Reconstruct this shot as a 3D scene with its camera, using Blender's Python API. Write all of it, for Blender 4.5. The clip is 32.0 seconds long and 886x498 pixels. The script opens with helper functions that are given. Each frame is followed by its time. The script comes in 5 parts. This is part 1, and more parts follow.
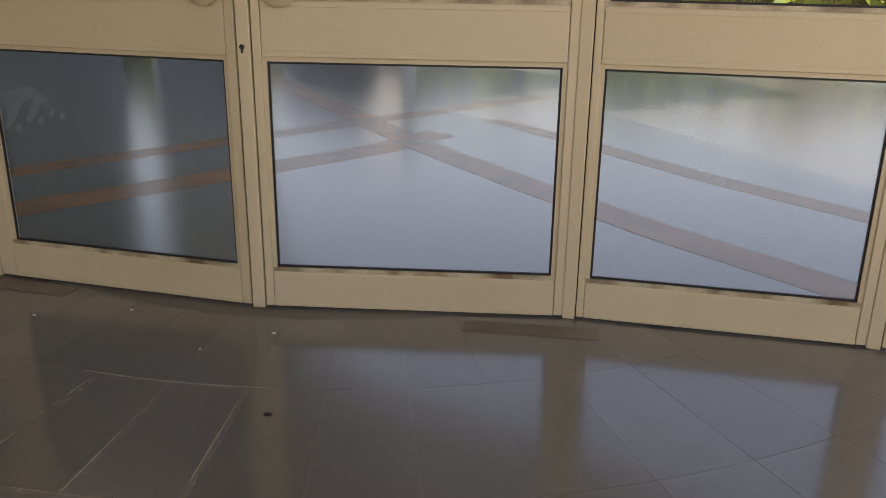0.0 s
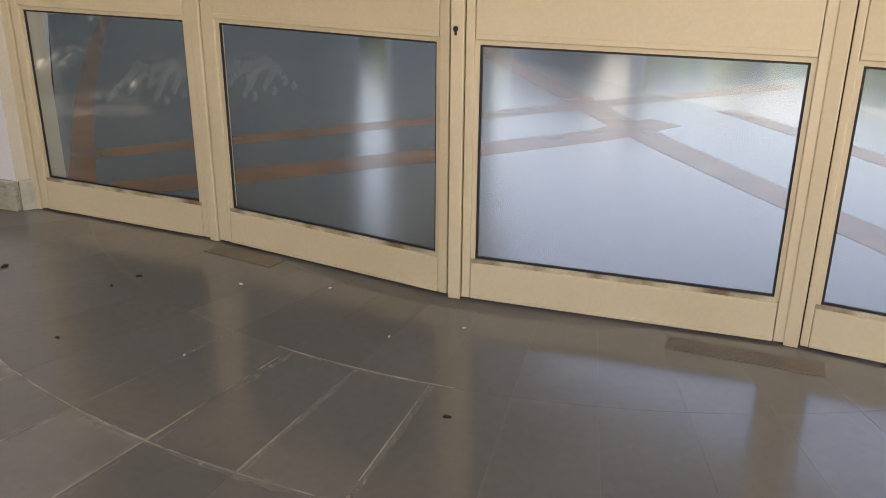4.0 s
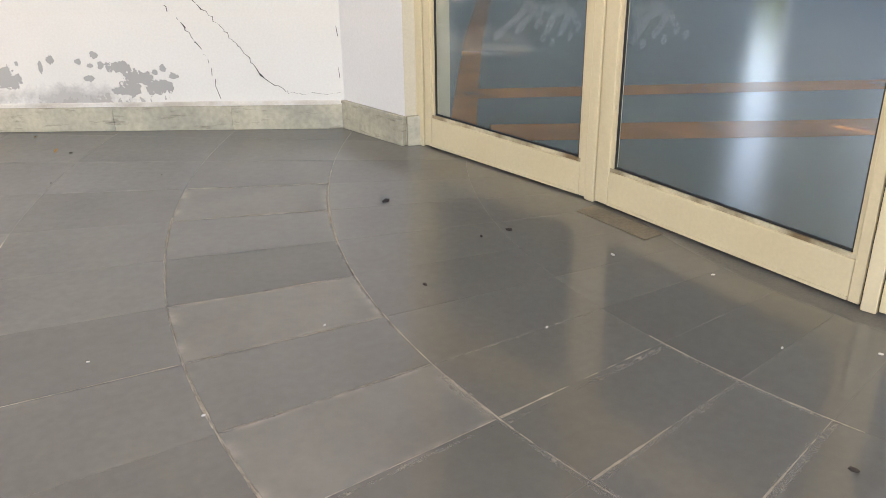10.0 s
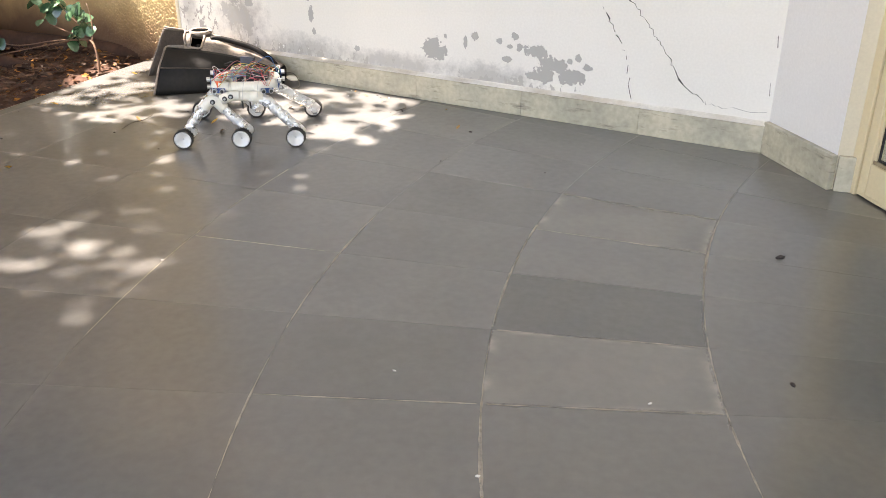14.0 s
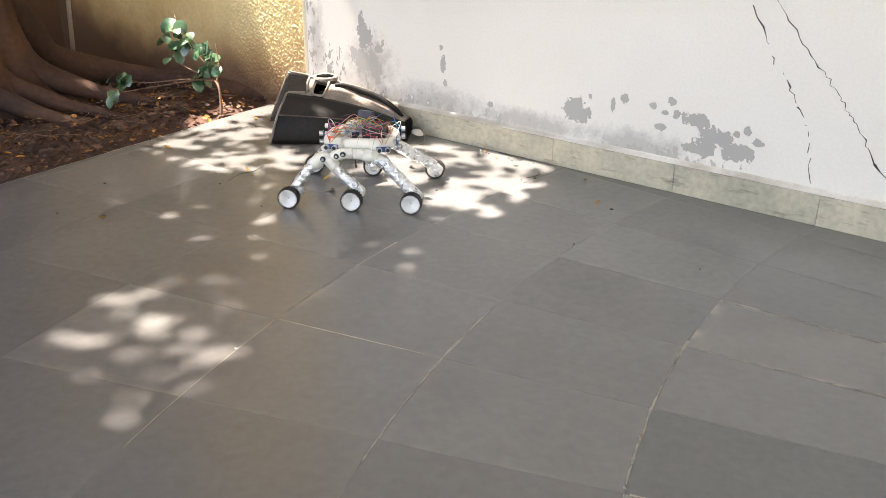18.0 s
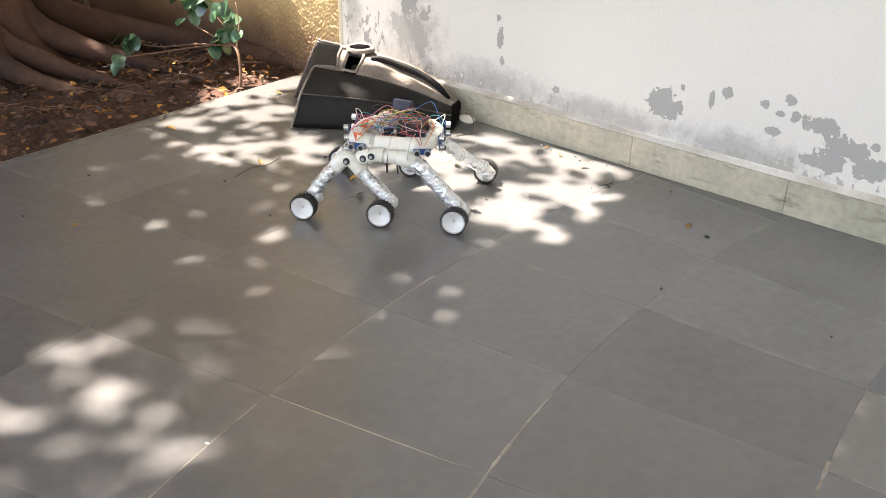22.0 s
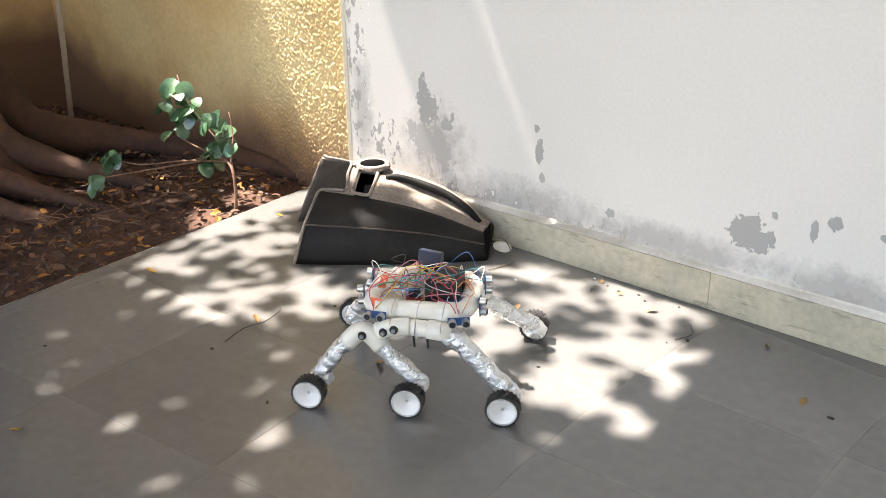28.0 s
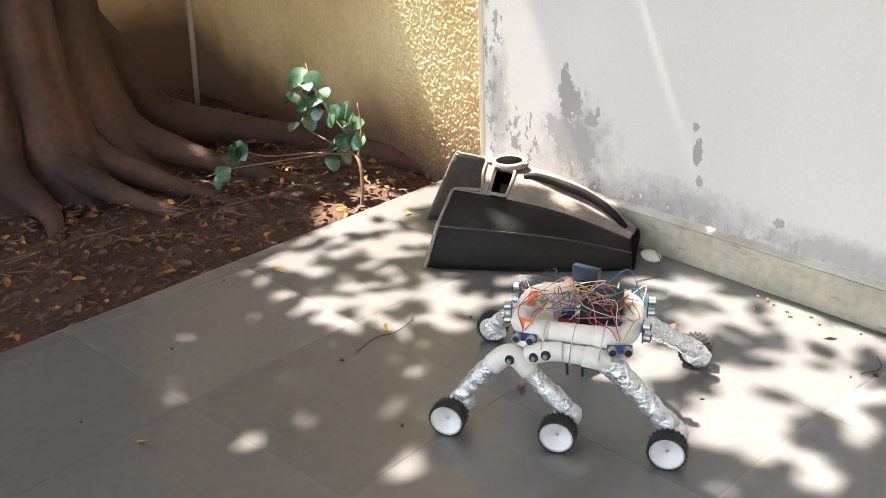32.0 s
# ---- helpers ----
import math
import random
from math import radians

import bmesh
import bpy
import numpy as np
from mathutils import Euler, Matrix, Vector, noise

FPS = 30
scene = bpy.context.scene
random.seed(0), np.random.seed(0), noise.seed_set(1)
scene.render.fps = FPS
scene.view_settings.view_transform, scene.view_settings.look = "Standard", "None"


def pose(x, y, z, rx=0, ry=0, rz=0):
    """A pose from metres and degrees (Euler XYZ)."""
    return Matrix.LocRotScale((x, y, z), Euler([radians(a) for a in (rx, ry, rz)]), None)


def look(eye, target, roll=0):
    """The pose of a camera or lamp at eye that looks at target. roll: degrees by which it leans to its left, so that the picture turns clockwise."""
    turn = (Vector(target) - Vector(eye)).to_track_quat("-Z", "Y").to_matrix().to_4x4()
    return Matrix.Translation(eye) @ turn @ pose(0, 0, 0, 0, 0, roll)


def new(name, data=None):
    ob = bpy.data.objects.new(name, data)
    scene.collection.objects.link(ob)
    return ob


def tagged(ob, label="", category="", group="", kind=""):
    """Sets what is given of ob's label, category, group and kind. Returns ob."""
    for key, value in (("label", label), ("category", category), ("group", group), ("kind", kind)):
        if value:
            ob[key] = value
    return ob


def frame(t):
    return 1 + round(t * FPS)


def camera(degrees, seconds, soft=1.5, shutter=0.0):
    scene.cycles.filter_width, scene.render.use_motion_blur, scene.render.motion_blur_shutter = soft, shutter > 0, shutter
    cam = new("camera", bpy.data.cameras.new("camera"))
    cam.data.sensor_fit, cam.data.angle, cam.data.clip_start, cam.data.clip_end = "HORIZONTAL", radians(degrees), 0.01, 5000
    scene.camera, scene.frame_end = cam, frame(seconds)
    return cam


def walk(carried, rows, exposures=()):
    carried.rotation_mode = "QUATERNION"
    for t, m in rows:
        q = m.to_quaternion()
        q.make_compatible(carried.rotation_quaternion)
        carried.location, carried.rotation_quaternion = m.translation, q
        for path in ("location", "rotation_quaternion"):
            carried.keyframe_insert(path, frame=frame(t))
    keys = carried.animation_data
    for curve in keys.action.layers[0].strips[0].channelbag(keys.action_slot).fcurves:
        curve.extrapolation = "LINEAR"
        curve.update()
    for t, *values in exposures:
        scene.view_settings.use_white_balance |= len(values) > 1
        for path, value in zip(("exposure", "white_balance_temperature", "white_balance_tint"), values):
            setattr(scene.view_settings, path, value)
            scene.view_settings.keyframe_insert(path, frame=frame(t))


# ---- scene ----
cam = camera(54.15, 32.0, soft=0.7, shutter=0.0)
PATH = [
    (0, (0.548, -3.717, 1.008), (1.736, -2.250, 0.347), 0.81),
    (0.5, (0.644, -3.685, 1.021), (1.709, -2.130, 0.353), 2.52),
    (1, (0.671, -3.656, 1.006), (1.649, -2.054, 0.313), 1.58),
    (1.5, (0.686, -3.650, 1.005), (1.623, -2.027, 0.307), 1.14),
    (2, (0.690, -3.640, 1.017), (1.626, -2.028, 0.292), 1.18),
    (2.5, (0.694, -3.634, 1.010), (1.636, -2.032, 0.271), 0.94),
    (3, (0.682, -3.626, 1.015), (1.619, -2.024, 0.269), 1.03),
    (3.5, (0.671, -3.619, 1.011), (1.534, -1.973, 0.271), 0.55),
    (4, (0.657, -3.608, 1.013), (1.418, -1.902, 0.297), 0.57),
    (4.5, (0.648, -3.601, 1.012), (1.337, -1.862, 0.303), 0.22),
    (6.5, (0.622, -3.591, 1.016), (1.105, -1.804, 0.260), -0.30),
    (7, (0.605, -3.570, 1.008), (1.044, -1.767, 0.264), -0.21),
    (7.5, (0.584, -3.538, 1.005), (0.992, -1.729, 0.256), -0.53),
    (8, (0.550, -3.516, 0.999), (0.879, -1.692, 0.247), -1.17),
    (8.5, (0.560, -3.449, 0.989), (0.810, -1.629, 0.200), -0.73),
    (9, (0.586, -3.388, 0.993), (0.730, -1.557, 0.201), -0.52),
    (9.5, (0.615, -3.354, 0.992), (0.698, -1.519, 0.202), 0.25),
    (10, (0.630, -3.344, 0.986), (0.615, -1.525, 0.156), -0.79),
    (10.5, (0.621, -3.312, 0.969), (0.526, -1.519, 0.088), -1.21),
    (11, (0.642, -3.237, 0.995), (0.467, -1.434, 0.148), 0.27),
    (11.5, (0.643, -3.169, 0.978), (0.310, -1.404, 0.098), 1.78),
    (12, (0.652, -3.132, 0.970), (0.197, -1.409, 0.064), 1.59),
    (12.5, (0.664, -3.109, 0.981), (0.173, -1.386, 0.090), 1.29),
    (13, (0.673, -3.063, 0.990), (-0.002, -1.414, 0.081), 0.57),
    (13.5, (0.681, -3.015, 0.989), (-0.098, -1.402, 0.099), 1.14),
    (14, (0.689, -2.990, 0.999), (-0.218, -1.434, 0.129), -0.25),
    (14.5, (0.692, -2.949, 0.990), (-0.282, -1.418, 0.149), -0.59),
    (16.5, (0.568, -2.736, 0.945), (-0.432, -1.209, 0.126), 0.20),
    (17, (0.537, -2.720, 0.946), (-0.454, -1.187, 0.129), 0.99),
    (17.5, (0.508, -2.666, 0.939), (-0.553, -1.175, 0.132), 0.69),
    (18, (0.471, -2.619, 0.957), (-0.703, -1.203, 0.173), 0.33),
    (18.5, (0.445, -2.566, 0.945), (-0.795, -1.242, 0.103), -0.96),
    (19, (0.434, -2.515, 0.937), (-0.858, -1.223, 0.123), -0.55),
    (19.5, (0.399, -2.464, 0.922), (-0.835, -1.141, 0.069), 0.82),
    (20, (0.320, -2.405, 0.923), (-0.840, -0.997, 0.104), 0.87),
    (20.5, (0.252, -2.390, 0.928), (-0.849, -0.956, 0.074), 0.60),
    (21, (0.213, -2.328, 0.923), (-0.905, -0.911, 0.062), 0.22),
    (21.5, (0.156, -2.224, 0.920), (-0.996, -0.849, 0.036), 0.62),
    (22, (0.094, -2.187, 0.921), (-1.127, -0.874, 0.035), 1.23),
    (22.5, (0.039, -2.148, 0.943), (-1.176, -0.801, 0.101), -0.04),
    (23, (-0.015, -2.137, 0.947), (-1.234, -0.737, 0.202), -1.17),
    (23.5, (-0.059, -2.127, 0.955), (-1.237, -0.706, 0.184), -2.01),
    (24, (-0.099, -2.109, 0.949), (-1.240, -0.666, 0.164), -1.02),
    (24.5, (-0.142, -2.057, 0.963), (-1.323, -0.645, 0.180), -0.81),
    (25, (-0.168, -1.992, 0.961), (-1.386, -0.599, 0.203), -0.57),
    (25.5, (-0.196, -1.951, 0.975), (-1.465, -0.625, 0.179), 0.03),
    (27.5, (-0.319, -1.856, 0.952), (-1.555, -0.475, 0.202), -0.51),
    (28, (-0.315, -1.840, 0.952), (-1.594, -0.504, 0.191), -0.95),
    (28.5, (-0.322, -1.821, 0.972), (-1.648, -0.534, 0.207), -1.53),
    (29, (-0.335, -1.858, 0.959), (-1.712, -0.614, 0.212), -1.70),
    (29.5, (-0.338, -1.857, 0.953), (-1.724, -0.625, 0.204), -1.58),
    (30, (-0.339, -1.857, 0.958), (-1.720, -0.620, 0.210), -1.53),
    (30.5, (-0.338, -1.856, 0.963), (-1.756, -0.642, 0.247), -1.82),
    (31, (-0.347, -1.849, 0.964), (-1.827, -0.705, 0.257), -1.11),
    (31.5, (-0.400, -1.814, 0.952), (-1.861, -0.679, 0.192), -1.09),
    (32, (-0.504, -1.781, 0.939), (-1.938, -0.631, 0.151), -2.21),
]
EXPOSURES = [(0, 1.28, 9700, 29), (1, 1.68, 9700, 29), (2, 1.84, 9700, 29), (4, 2.06, 9600, 28), (7, 2.52, 9300, 25), (10, 2.86, 8800, 22), (14, 2.82, 8450, 21), (20, 2.78, 8250, 20), (32, 2.62, 7950, 18)]
walk(cam, [(t, look(eye, target, roll)) for t, eye, target, roll in PATH], EXPOSURES)

# ---- sky, sun, exposure ----
SUN_WAY = Vector((0.435, 0.034, -0.90)).normalized()
world = bpy.data.worlds.new("sky")
scene.world = world
world.use_nodes = True
wn, wl = world.node_tree.nodes, world.node_tree.links
sky = wn.new("ShaderNodeTexSky")
sky.sky_type, sky.sun_disc = "NISHITA", False
sky.sun_elevation = math.asin(-SUN_WAY.z)
sky.sun_rotation = math.atan2(-SUN_WAY.x, -SUN_WAY.y)
wl.new(sky.outputs[0], wn["Background"].inputs[0])
wn["Background"].inputs[1].default_value = 0.12
sun_data = bpy.data.lights.new("sun", "SUN")
sun_data.energy, sun_data.angle, sun_data.color = 4.4, radians(0.53), (0.905, 0.965, 1.02)
sun = new("sun", sun_data)
sun.matrix_world = look((0, 0, 8), Vector((0, 0, 8)) + SUN_WAY)

# ---- materials ----
def material(name, colour, rough=0.6, metal=0.0, second=None, scale=8.0, detail=6.0, amount=0.5, fine=0.0, fine_scale=120.0, bump=0.0,
             bump_scale=60.0, vary=0.0, spec=0.5, rough_vary=0.0, coords="Object", lo=0.35, hi=0.65):
    """Principled surface: two colours mixed by broad noise, a finer grain, relief, and a change of value from piece to piece."""
    mat = bpy.data.materials.new(name)
    mat.use_nodes = True
    n, l = mat.node_tree.nodes, mat.node_tree.links
    b = n["Principled BSDF"]
    b.inputs["Roughness"].default_value, b.inputs["Metallic"].default_value = rough, metal
    b.inputs["Specular IOR Level"].default_value = spec
    tc = n.new("ShaderNodeTexCoord")
    co = tc.outputs[coords]
    info = n.new("ShaderNodeObjectInfo")
    if vary:
        off = n.new("ShaderNodeVectorMath")
        off.operation = "MULTIPLY_ADD"
        l.new(info.outputs["Random"], off.inputs[0])
        off.inputs[1].default_value = (37.0, 19.0, 11.0)
        l.new(co, off.inputs[2])
        co = off.outputs[0]
    broad = n.new("ShaderNodeTexNoise")
    broad.inputs["Scale"].default_value, broad.inputs["Detail"].default_value = scale, detail
    l.new(co, broad.inputs["Vector"])
    ramp = n.new("ShaderNodeMapRange")
    ramp.inputs["From Min"].default_value, ramp.inputs["From Max"].default_value = lo, hi
    ramp.inputs["To Max"].default_value = amount
    l.new(broad.outputs["Fac"], ramp.inputs["Value"])
    mix = n.new("ShaderNodeMix")
    mix.data_type = "RGBA"
    mix.inputs["A"].default_value = (*colour, 1)
    mix.inputs["B"].default_value = (*(second or [c * 0.7 for c in colour]), 1)
    l.new(ramp.outputs[0], mix.inputs["Factor"])
    out = mix.outputs["Result"]
    if fine:
        grain = n.new("ShaderNodeTexNoise")
        grain.inputs["Scale"].default_value, grain.inputs["Detail"].default_value = fine_scale, 4
        l.new(co, grain.inputs["Vector"])
        g = n.new("ShaderNodeMapRange")
        g.inputs["From Min"].default_value, g.inputs["From Max"].default_value = 0.3, 0.7
        g.inputs["To Min"].default_value, g.inputs["To Max"].default_value = 1 - fine, 1 + fine
        l.new(grain.outputs["Fac"], g.inputs["Value"])
        mul = n.new("ShaderNodeMix")
        mul.data_type, mul.blend_type = "RGBA", "MULTIPLY"
        mul.inputs["Factor"].default_value = 1
        l.new(out, mul.inputs["A"])
        l.new(g.outputs[0], mul.inputs["B"])
        out = mul.outputs["Result"]
    if vary:
        v = n.new("ShaderNodeMapRange")
        v.inputs["To Min"].default_value, v.inputs["To Max"].default_value = 1 - vary, 1 + vary
        l.new(info.outputs["Random"], v.inputs["Value"])
        mul = n.new("ShaderNodeMix")
        mul.data_type, mul.blend_type = "RGBA", "MULTIPLY"
        mul.inputs["Factor"].default_value = 1
        l.new(out, mul.inputs["A"])
        l.new(v.outputs[0], mul.inputs["B"])
        out = mul.outputs["Result"]
    l.new(out, b.inputs["Base Color"])
    if rough_vary:
        r = n.new("ShaderNodeMapRange")
        r.inputs["From Min"].default_value, r.inputs["From Max"].default_value = 0.3, 0.7
        r.inputs["To Min"].default_value, r.inputs["To Max"].default_value = max(0.02, rough - rough_vary), rough + rough_vary
        l.new(broad.outputs["Fac"], r.inputs["Value"])
        l.new(r.outputs[0], b.inputs["Roughness"])
    if bump:
        rel = n.new("ShaderNodeTexNoise")
        rel.inputs["Scale"].default_value, rel.inputs["Detail"].default_value = bump_scale, 5
        l.new(co, rel.inputs["Vector"])
        bp = n.new("ShaderNodeBump")
        bp.inputs["Strength"].default_value, bp.inputs["Distance"].default_value = bump, 0.01
        l.new(rel.outputs["Fac"], bp.inputs["Height"])
        l.new(bp.outputs[0], b.inputs["Normal"])
    return mat


def glass(name, tint, rough=0.0):
    mat = bpy.data.materials.new(name)
    mat.use_nodes = True
    b = mat.node_tree.nodes["Principled BSDF"]
    b.inputs["Base Color"].default_value = (*tint, 1)
    b.inputs["Transmission Weight"].default_value, b.inputs["Roughness"].default_value = 1.0, rough
    b.inputs["IOR"].default_value = 1.5
    return mat


M_SLAB = material("kota_stone", (0.163, 0.158, 0.149), 0.125, second=(0.118, 0.115, 0.110), scale=2.4, amount=0.8, fine=0.06, fine_scale=45,
                  bump=0.006, bump_scale=9, vary=0.10, rough_vary=0.04, spec=1.0, lo=0.2, hi=0.8)


def hazed(mat, colour):
    """Pale lime haze that has bled from the joints over the rims of some slabs."""
    n, l = mat.node_tree.nodes, mat.node_tree.links
    b = n["Principled BSDF"]
    base = b.inputs["Base Color"].links[0].from_socket
    at = n.new("ShaderNodeAttribute")
    at.attribute_name = "rim"
    tc = n.new("ShaderNodeTexCoord")
    tex = n.new("ShaderNodeTexNoise")
    tex.inputs["Scale"].default_value, tex.inputs["Detail"].default_value = 9, 8
    l.new(tc.outputs["Object"], tex.inputs["Vector"])
    info = n.new("ShaderNodeObjectInfo")
    some = n.new("ShaderNodeMapRange")
    some.inputs["From Min"].default_value, some.inputs["From Max"].default_value = 0.45, 1.0
    some.inputs["To Min"].default_value, some.inputs["To Max"].default_value = 0.02, 0.25
    l.new(info.outputs["Random"], some.inputs["Value"])
    spread = n.new("ShaderNodeMapRange")
    spread.inputs["From Min"].default_value, spread.inputs["From Max"].default_value = 0.42, 0.68
    l.new(tex.outputs["Fac"], spread.inputs["Value"])
    pw = n.new("ShaderNodeMath")
    pw.operation = "POWER"
    l.new(at.outputs["Fac"], pw.inputs[0])
    pw.inputs[1].default_value = 2.2
    a = n.new("ShaderNodeMath")
    a.operation = "MULTIPLY"
    l.new(pw.outputs[0], a.inputs[0])
    l.new(spread.outputs[0], a.inputs[1])
    c = n.new("ShaderNodeMath")
    c.operation = "MULTIPLY"
    l.new(a.outputs[0], c.inputs[0])
    l.new(some.outputs[0], c.inputs[1])
    mx = n.new("ShaderNodeMix")
    mx.data_type = "RGBA"
    l.new(c.outputs[0], mx.inputs["Factor"])
    l.new(base, mx.inputs["A"])
    mx.inputs["B"].default_value = (*colour, 1)
    l.new(mx.outputs["Result"], b.inputs["Base Color"])
    return mat


hazed(M_SLAB, (0.40, 0.365, 0.31))


def graded_to_doors(mat, polished, dull):
    """Slab roughness, coat and base colour changed along x: glossier and darker near the doors."""
    n, l = mat.node_tree.nodes, mat.node_tree.links
    place = n.new("ShaderNodeNewGeometry")
    tex = n.new("ShaderNodeTexNoise")
    tex.inputs["Scale"].default_value, tex.inputs["Detail"].default_value = 1.1, 2
    l.new(place.outputs["Position"], tex.inputs["Vector"])
    sep = n.new("ShaderNodeSeparateXYZ")
    l.new(place.outputs["Position"], sep.inputs[0])
    ad = n.new("ShaderNodeMath")
    ad.operation = "MULTIPLY_ADD"
    l.new(tex.outputs["Fac"], ad.inputs[0])
    ad.inputs[1].default_value = -1.2
    l.new(sep.outputs["X"], ad.inputs[2])
    r = n.new("ShaderNodeMapRange")
    r.inputs["From Min"].default_value, r.inputs["From Max"].default_value = -1.5, 0.4
    r.inputs["To Min"].default_value, r.inputs["To Max"].default_value = dull, polished
    l.new(ad.outputs[0], r.inputs["Value"])
    b = n["Principled BSDF"]
    l.new(r.outputs[0], b.inputs["Roughness"])
    door_mask = n.new("ShaderNodeMapRange")                 # coat grows and the base colour darkens towards the doors
    door_mask.inputs["From Min"].default_value, door_mask.inputs["From Max"].default_value = -1.2, 1.2
    door_mask.inputs["To Max"].default_value = 0.8
    l.new(ad.outputs[0], door_mask.inputs["Value"])
    l.new(door_mask.outputs[0], b.inputs["Coat Weight"])
    b.inputs["Coat Roughness"].default_value = 0.285
    mx = n.new("ShaderNodeMix")
    mx.data_type, mx.blend_type = "RGBA", "MULTIPLY"
    l.new(door_mask.outputs[0], mx.inputs["Factor"])
    l.new(b.inputs["Base Color"].links[0].from_socket, mx.inputs["A"])
    mx.inputs["B"].default_value = (0.70, 0.70, 0.63, 1)
    l.new(mx.outputs["Result"], b.inputs["Base Color"])


graded_to_doors(M_SLAB, 0.13, 0.265)
M_SLAB_PALE = material("limed_kota_stone", (0.222, 0.211, 0.186), 0.18, second=(0.158, 0.151, 0.135), scale=3.4, amount=0.9, fine=0.04, fine_scale=45,
                       bump=0.006, bump_scale=9, vary=0.05, rough_vary=0.06, spec=0.7, lo=0.25, hi=0.75)
hazed(M_SLAB_PALE, (0.52, 0.47, 0.39))
for node in M_SLAB_PALE.node_tree.nodes:
    if node.type == "MAP_RANGE" and abs(node.inputs["To Max"].default_value - 0.25) < 1e-4:
        node.inputs["To Min"].default_value, node.inputs["To Max"].default_value = 0.75, 1.0
M_SLAB_BLUE = material("blue_kota_stone", (0.128, 0.127, 0.118), 0.13, second=(0.106, 0.107, 0.101), scale=2.4, amount=0.8, fine=0.06, fine_scale=45,
                       bump=0.006, bump_scale=9, rough_vary=0.05, spec=0.9, lo=0.2, hi=0.8)
M_MORTAR = material("joint_mortar", (0.125, 0.119, 0.107), 0.35, second=(0.155, 0.147, 0.13), scale=1.3, amount=0.8, fine=0.15, bump=0.05, lo=0.50, hi=0.67)
M_SKIRT = material("skirting_marble", (0.58, 0.53, 0.40), 0.22, second=(0.37, 0.35, 0.275), scale=4, amount=0.9, fine=0.12, fine_scale=50, vary=0.03, bump=0.05)


def scuffed(mat, colour):
    """Dark dragged scuffs and drips, longer along the stone than across it."""
    n, l = mat.node_tree.nodes, mat.node_tree.links
    b = n["Principled BSDF"]
    base = b.inputs["Base Color"].links[0].from_socket
    tc = n.new("ShaderNodeTexCoord")
    mp = n.new("ShaderNodeMapping")
    mp.inputs["Scale"].default_value = (5.0, 5.0, 26.0)
    l.new(tc.outputs["Object"], mp.inputs["Vector"])
    tex = n.new("ShaderNodeTexNoise")
    tex.inputs["Scale"].default_value, tex.inputs["Detail"].default_value, tex.inputs["Roughness"].default_value = 1.6, 8, 0.7
    l.new(mp.outputs[0], tex.inputs["Vector"])
    r = n.new("ShaderNodeMapRange")
    r.inputs["From Min"].default_value, r.inputs["From Max"].default_value = 0.57, 0.70
    r.inputs["To Max"].default_value = 0.75
    l.new(tex.outputs["Fac"], r.inputs["Value"])
    mx = n.new("ShaderNodeMix")
    mx.data_type = "RGBA"
    l.new(r.outputs[0], mx.inputs["Factor"])
    l.new(base, mx.inputs["A"])
    mx.inputs["B"].default_value = (*colour, 1)
    l.new(mx.outputs["Result"], b.inputs["Base Color"])


scuffed(M_SKIRT, (0.16, 0.14, 0.11))
M_LIP = material("skirting_lip_plaster", (0.78, 0.76, 0.69), 0.8, second=(0.50, 0.46, 0.38), scale=6, amount=0.9, fine=0.06, bump=0.12)
M_WHITE = material("white_plaster", (0.745, 0.73, 0.705), 0.75, second=(0.68, 0.665, 0.64), scale=2.0, amount=0.6, fine=0.03, bump=0.08, bump_scale=40)
M_BEIGE = material("beige_plaster", (0.62, 0.56, 0.43), 0.7, second=(0.55, 0.49, 0.36), scale=4, amount=0.6, fine=0.04, bump=0.08)
M_YELLOW = material("ochre_render", (0.80, 0.615, 0.32), 0.75, second=(0.63, 0.405, 0.17), scale=1.6, amount=0.9, fine=0.08, fine_scale=60, bump=0.10, bump_scale=60)
M_TERRACE = material("added_pale_paving", (0.55, 0.55, 0.53), 0.6, second=(0.45, 0.45, 0.43), scale=1, amount=0.7, fine=0.05)
M_SOIL = material("soil", (0.090, 0.039, 0.021), 0.95, second=(0.050, 0.022, 0.013), scale=5, amount=1, fine=0.4, fine_scale=70, bump=0.8, bump_scale=30)
M_CREAM = material("cream_aluminium", (0.67, 0.57, 0.375), 0.30, second=(0.585, 0.48, 0.295), scale=2.5, amount=0.6, fine=0.03, bump=0.02, bump_scale=30, lo=0.3, hi=0.75)
M_GASKET = material("black_gasket", (0.02, 0.02, 0.02), 0.6)
M_GLASS = glass("door_glass", (0.93, 0.97, 0.96))
M_CEIL = material("ceiling_paint", (0.72, 0.71, 0.68), 0.85, scale=2, amount=0.2)
M_INFLOOR = material("polished_hall_floor", (0.052, 0.090, 0.108), 0.22, second=(0.038, 0.068, 0.084), scale=1.5, amount=0.8, fine=0.06, spec=1.0)
for polished in (M_INFLOOR,):
    polished.node_tree.nodes["Principled BSDF"].inputs["Coat Weight"].default_value = 0.7
    polished.node_tree.nodes["Principled BSDF"].inputs["Coat IOR"].default_value = 1.7
    polished.node_tree.nodes["Principled BSDF"].inputs["Coat Roughness"].default_value = 0.17
M_HALLWALL = material("hall_wall_paint", (0.50, 0.56, 0.59), 0.7, second=(0.40, 0.46, 0.49), scale=0.9, amount=0.9, fine=0.03)
M_BAND = material("orange_floor_band", (0.42, 0.165, 0.055), 0.25, second=(0.25, 0.105, 0.042), scale=3, amount=0.8, fine=0.06, spec=0.5)
M_BAND.node_tree.nodes["Principled BSDF"].inputs["Coat Weight"].default_value = 0.35
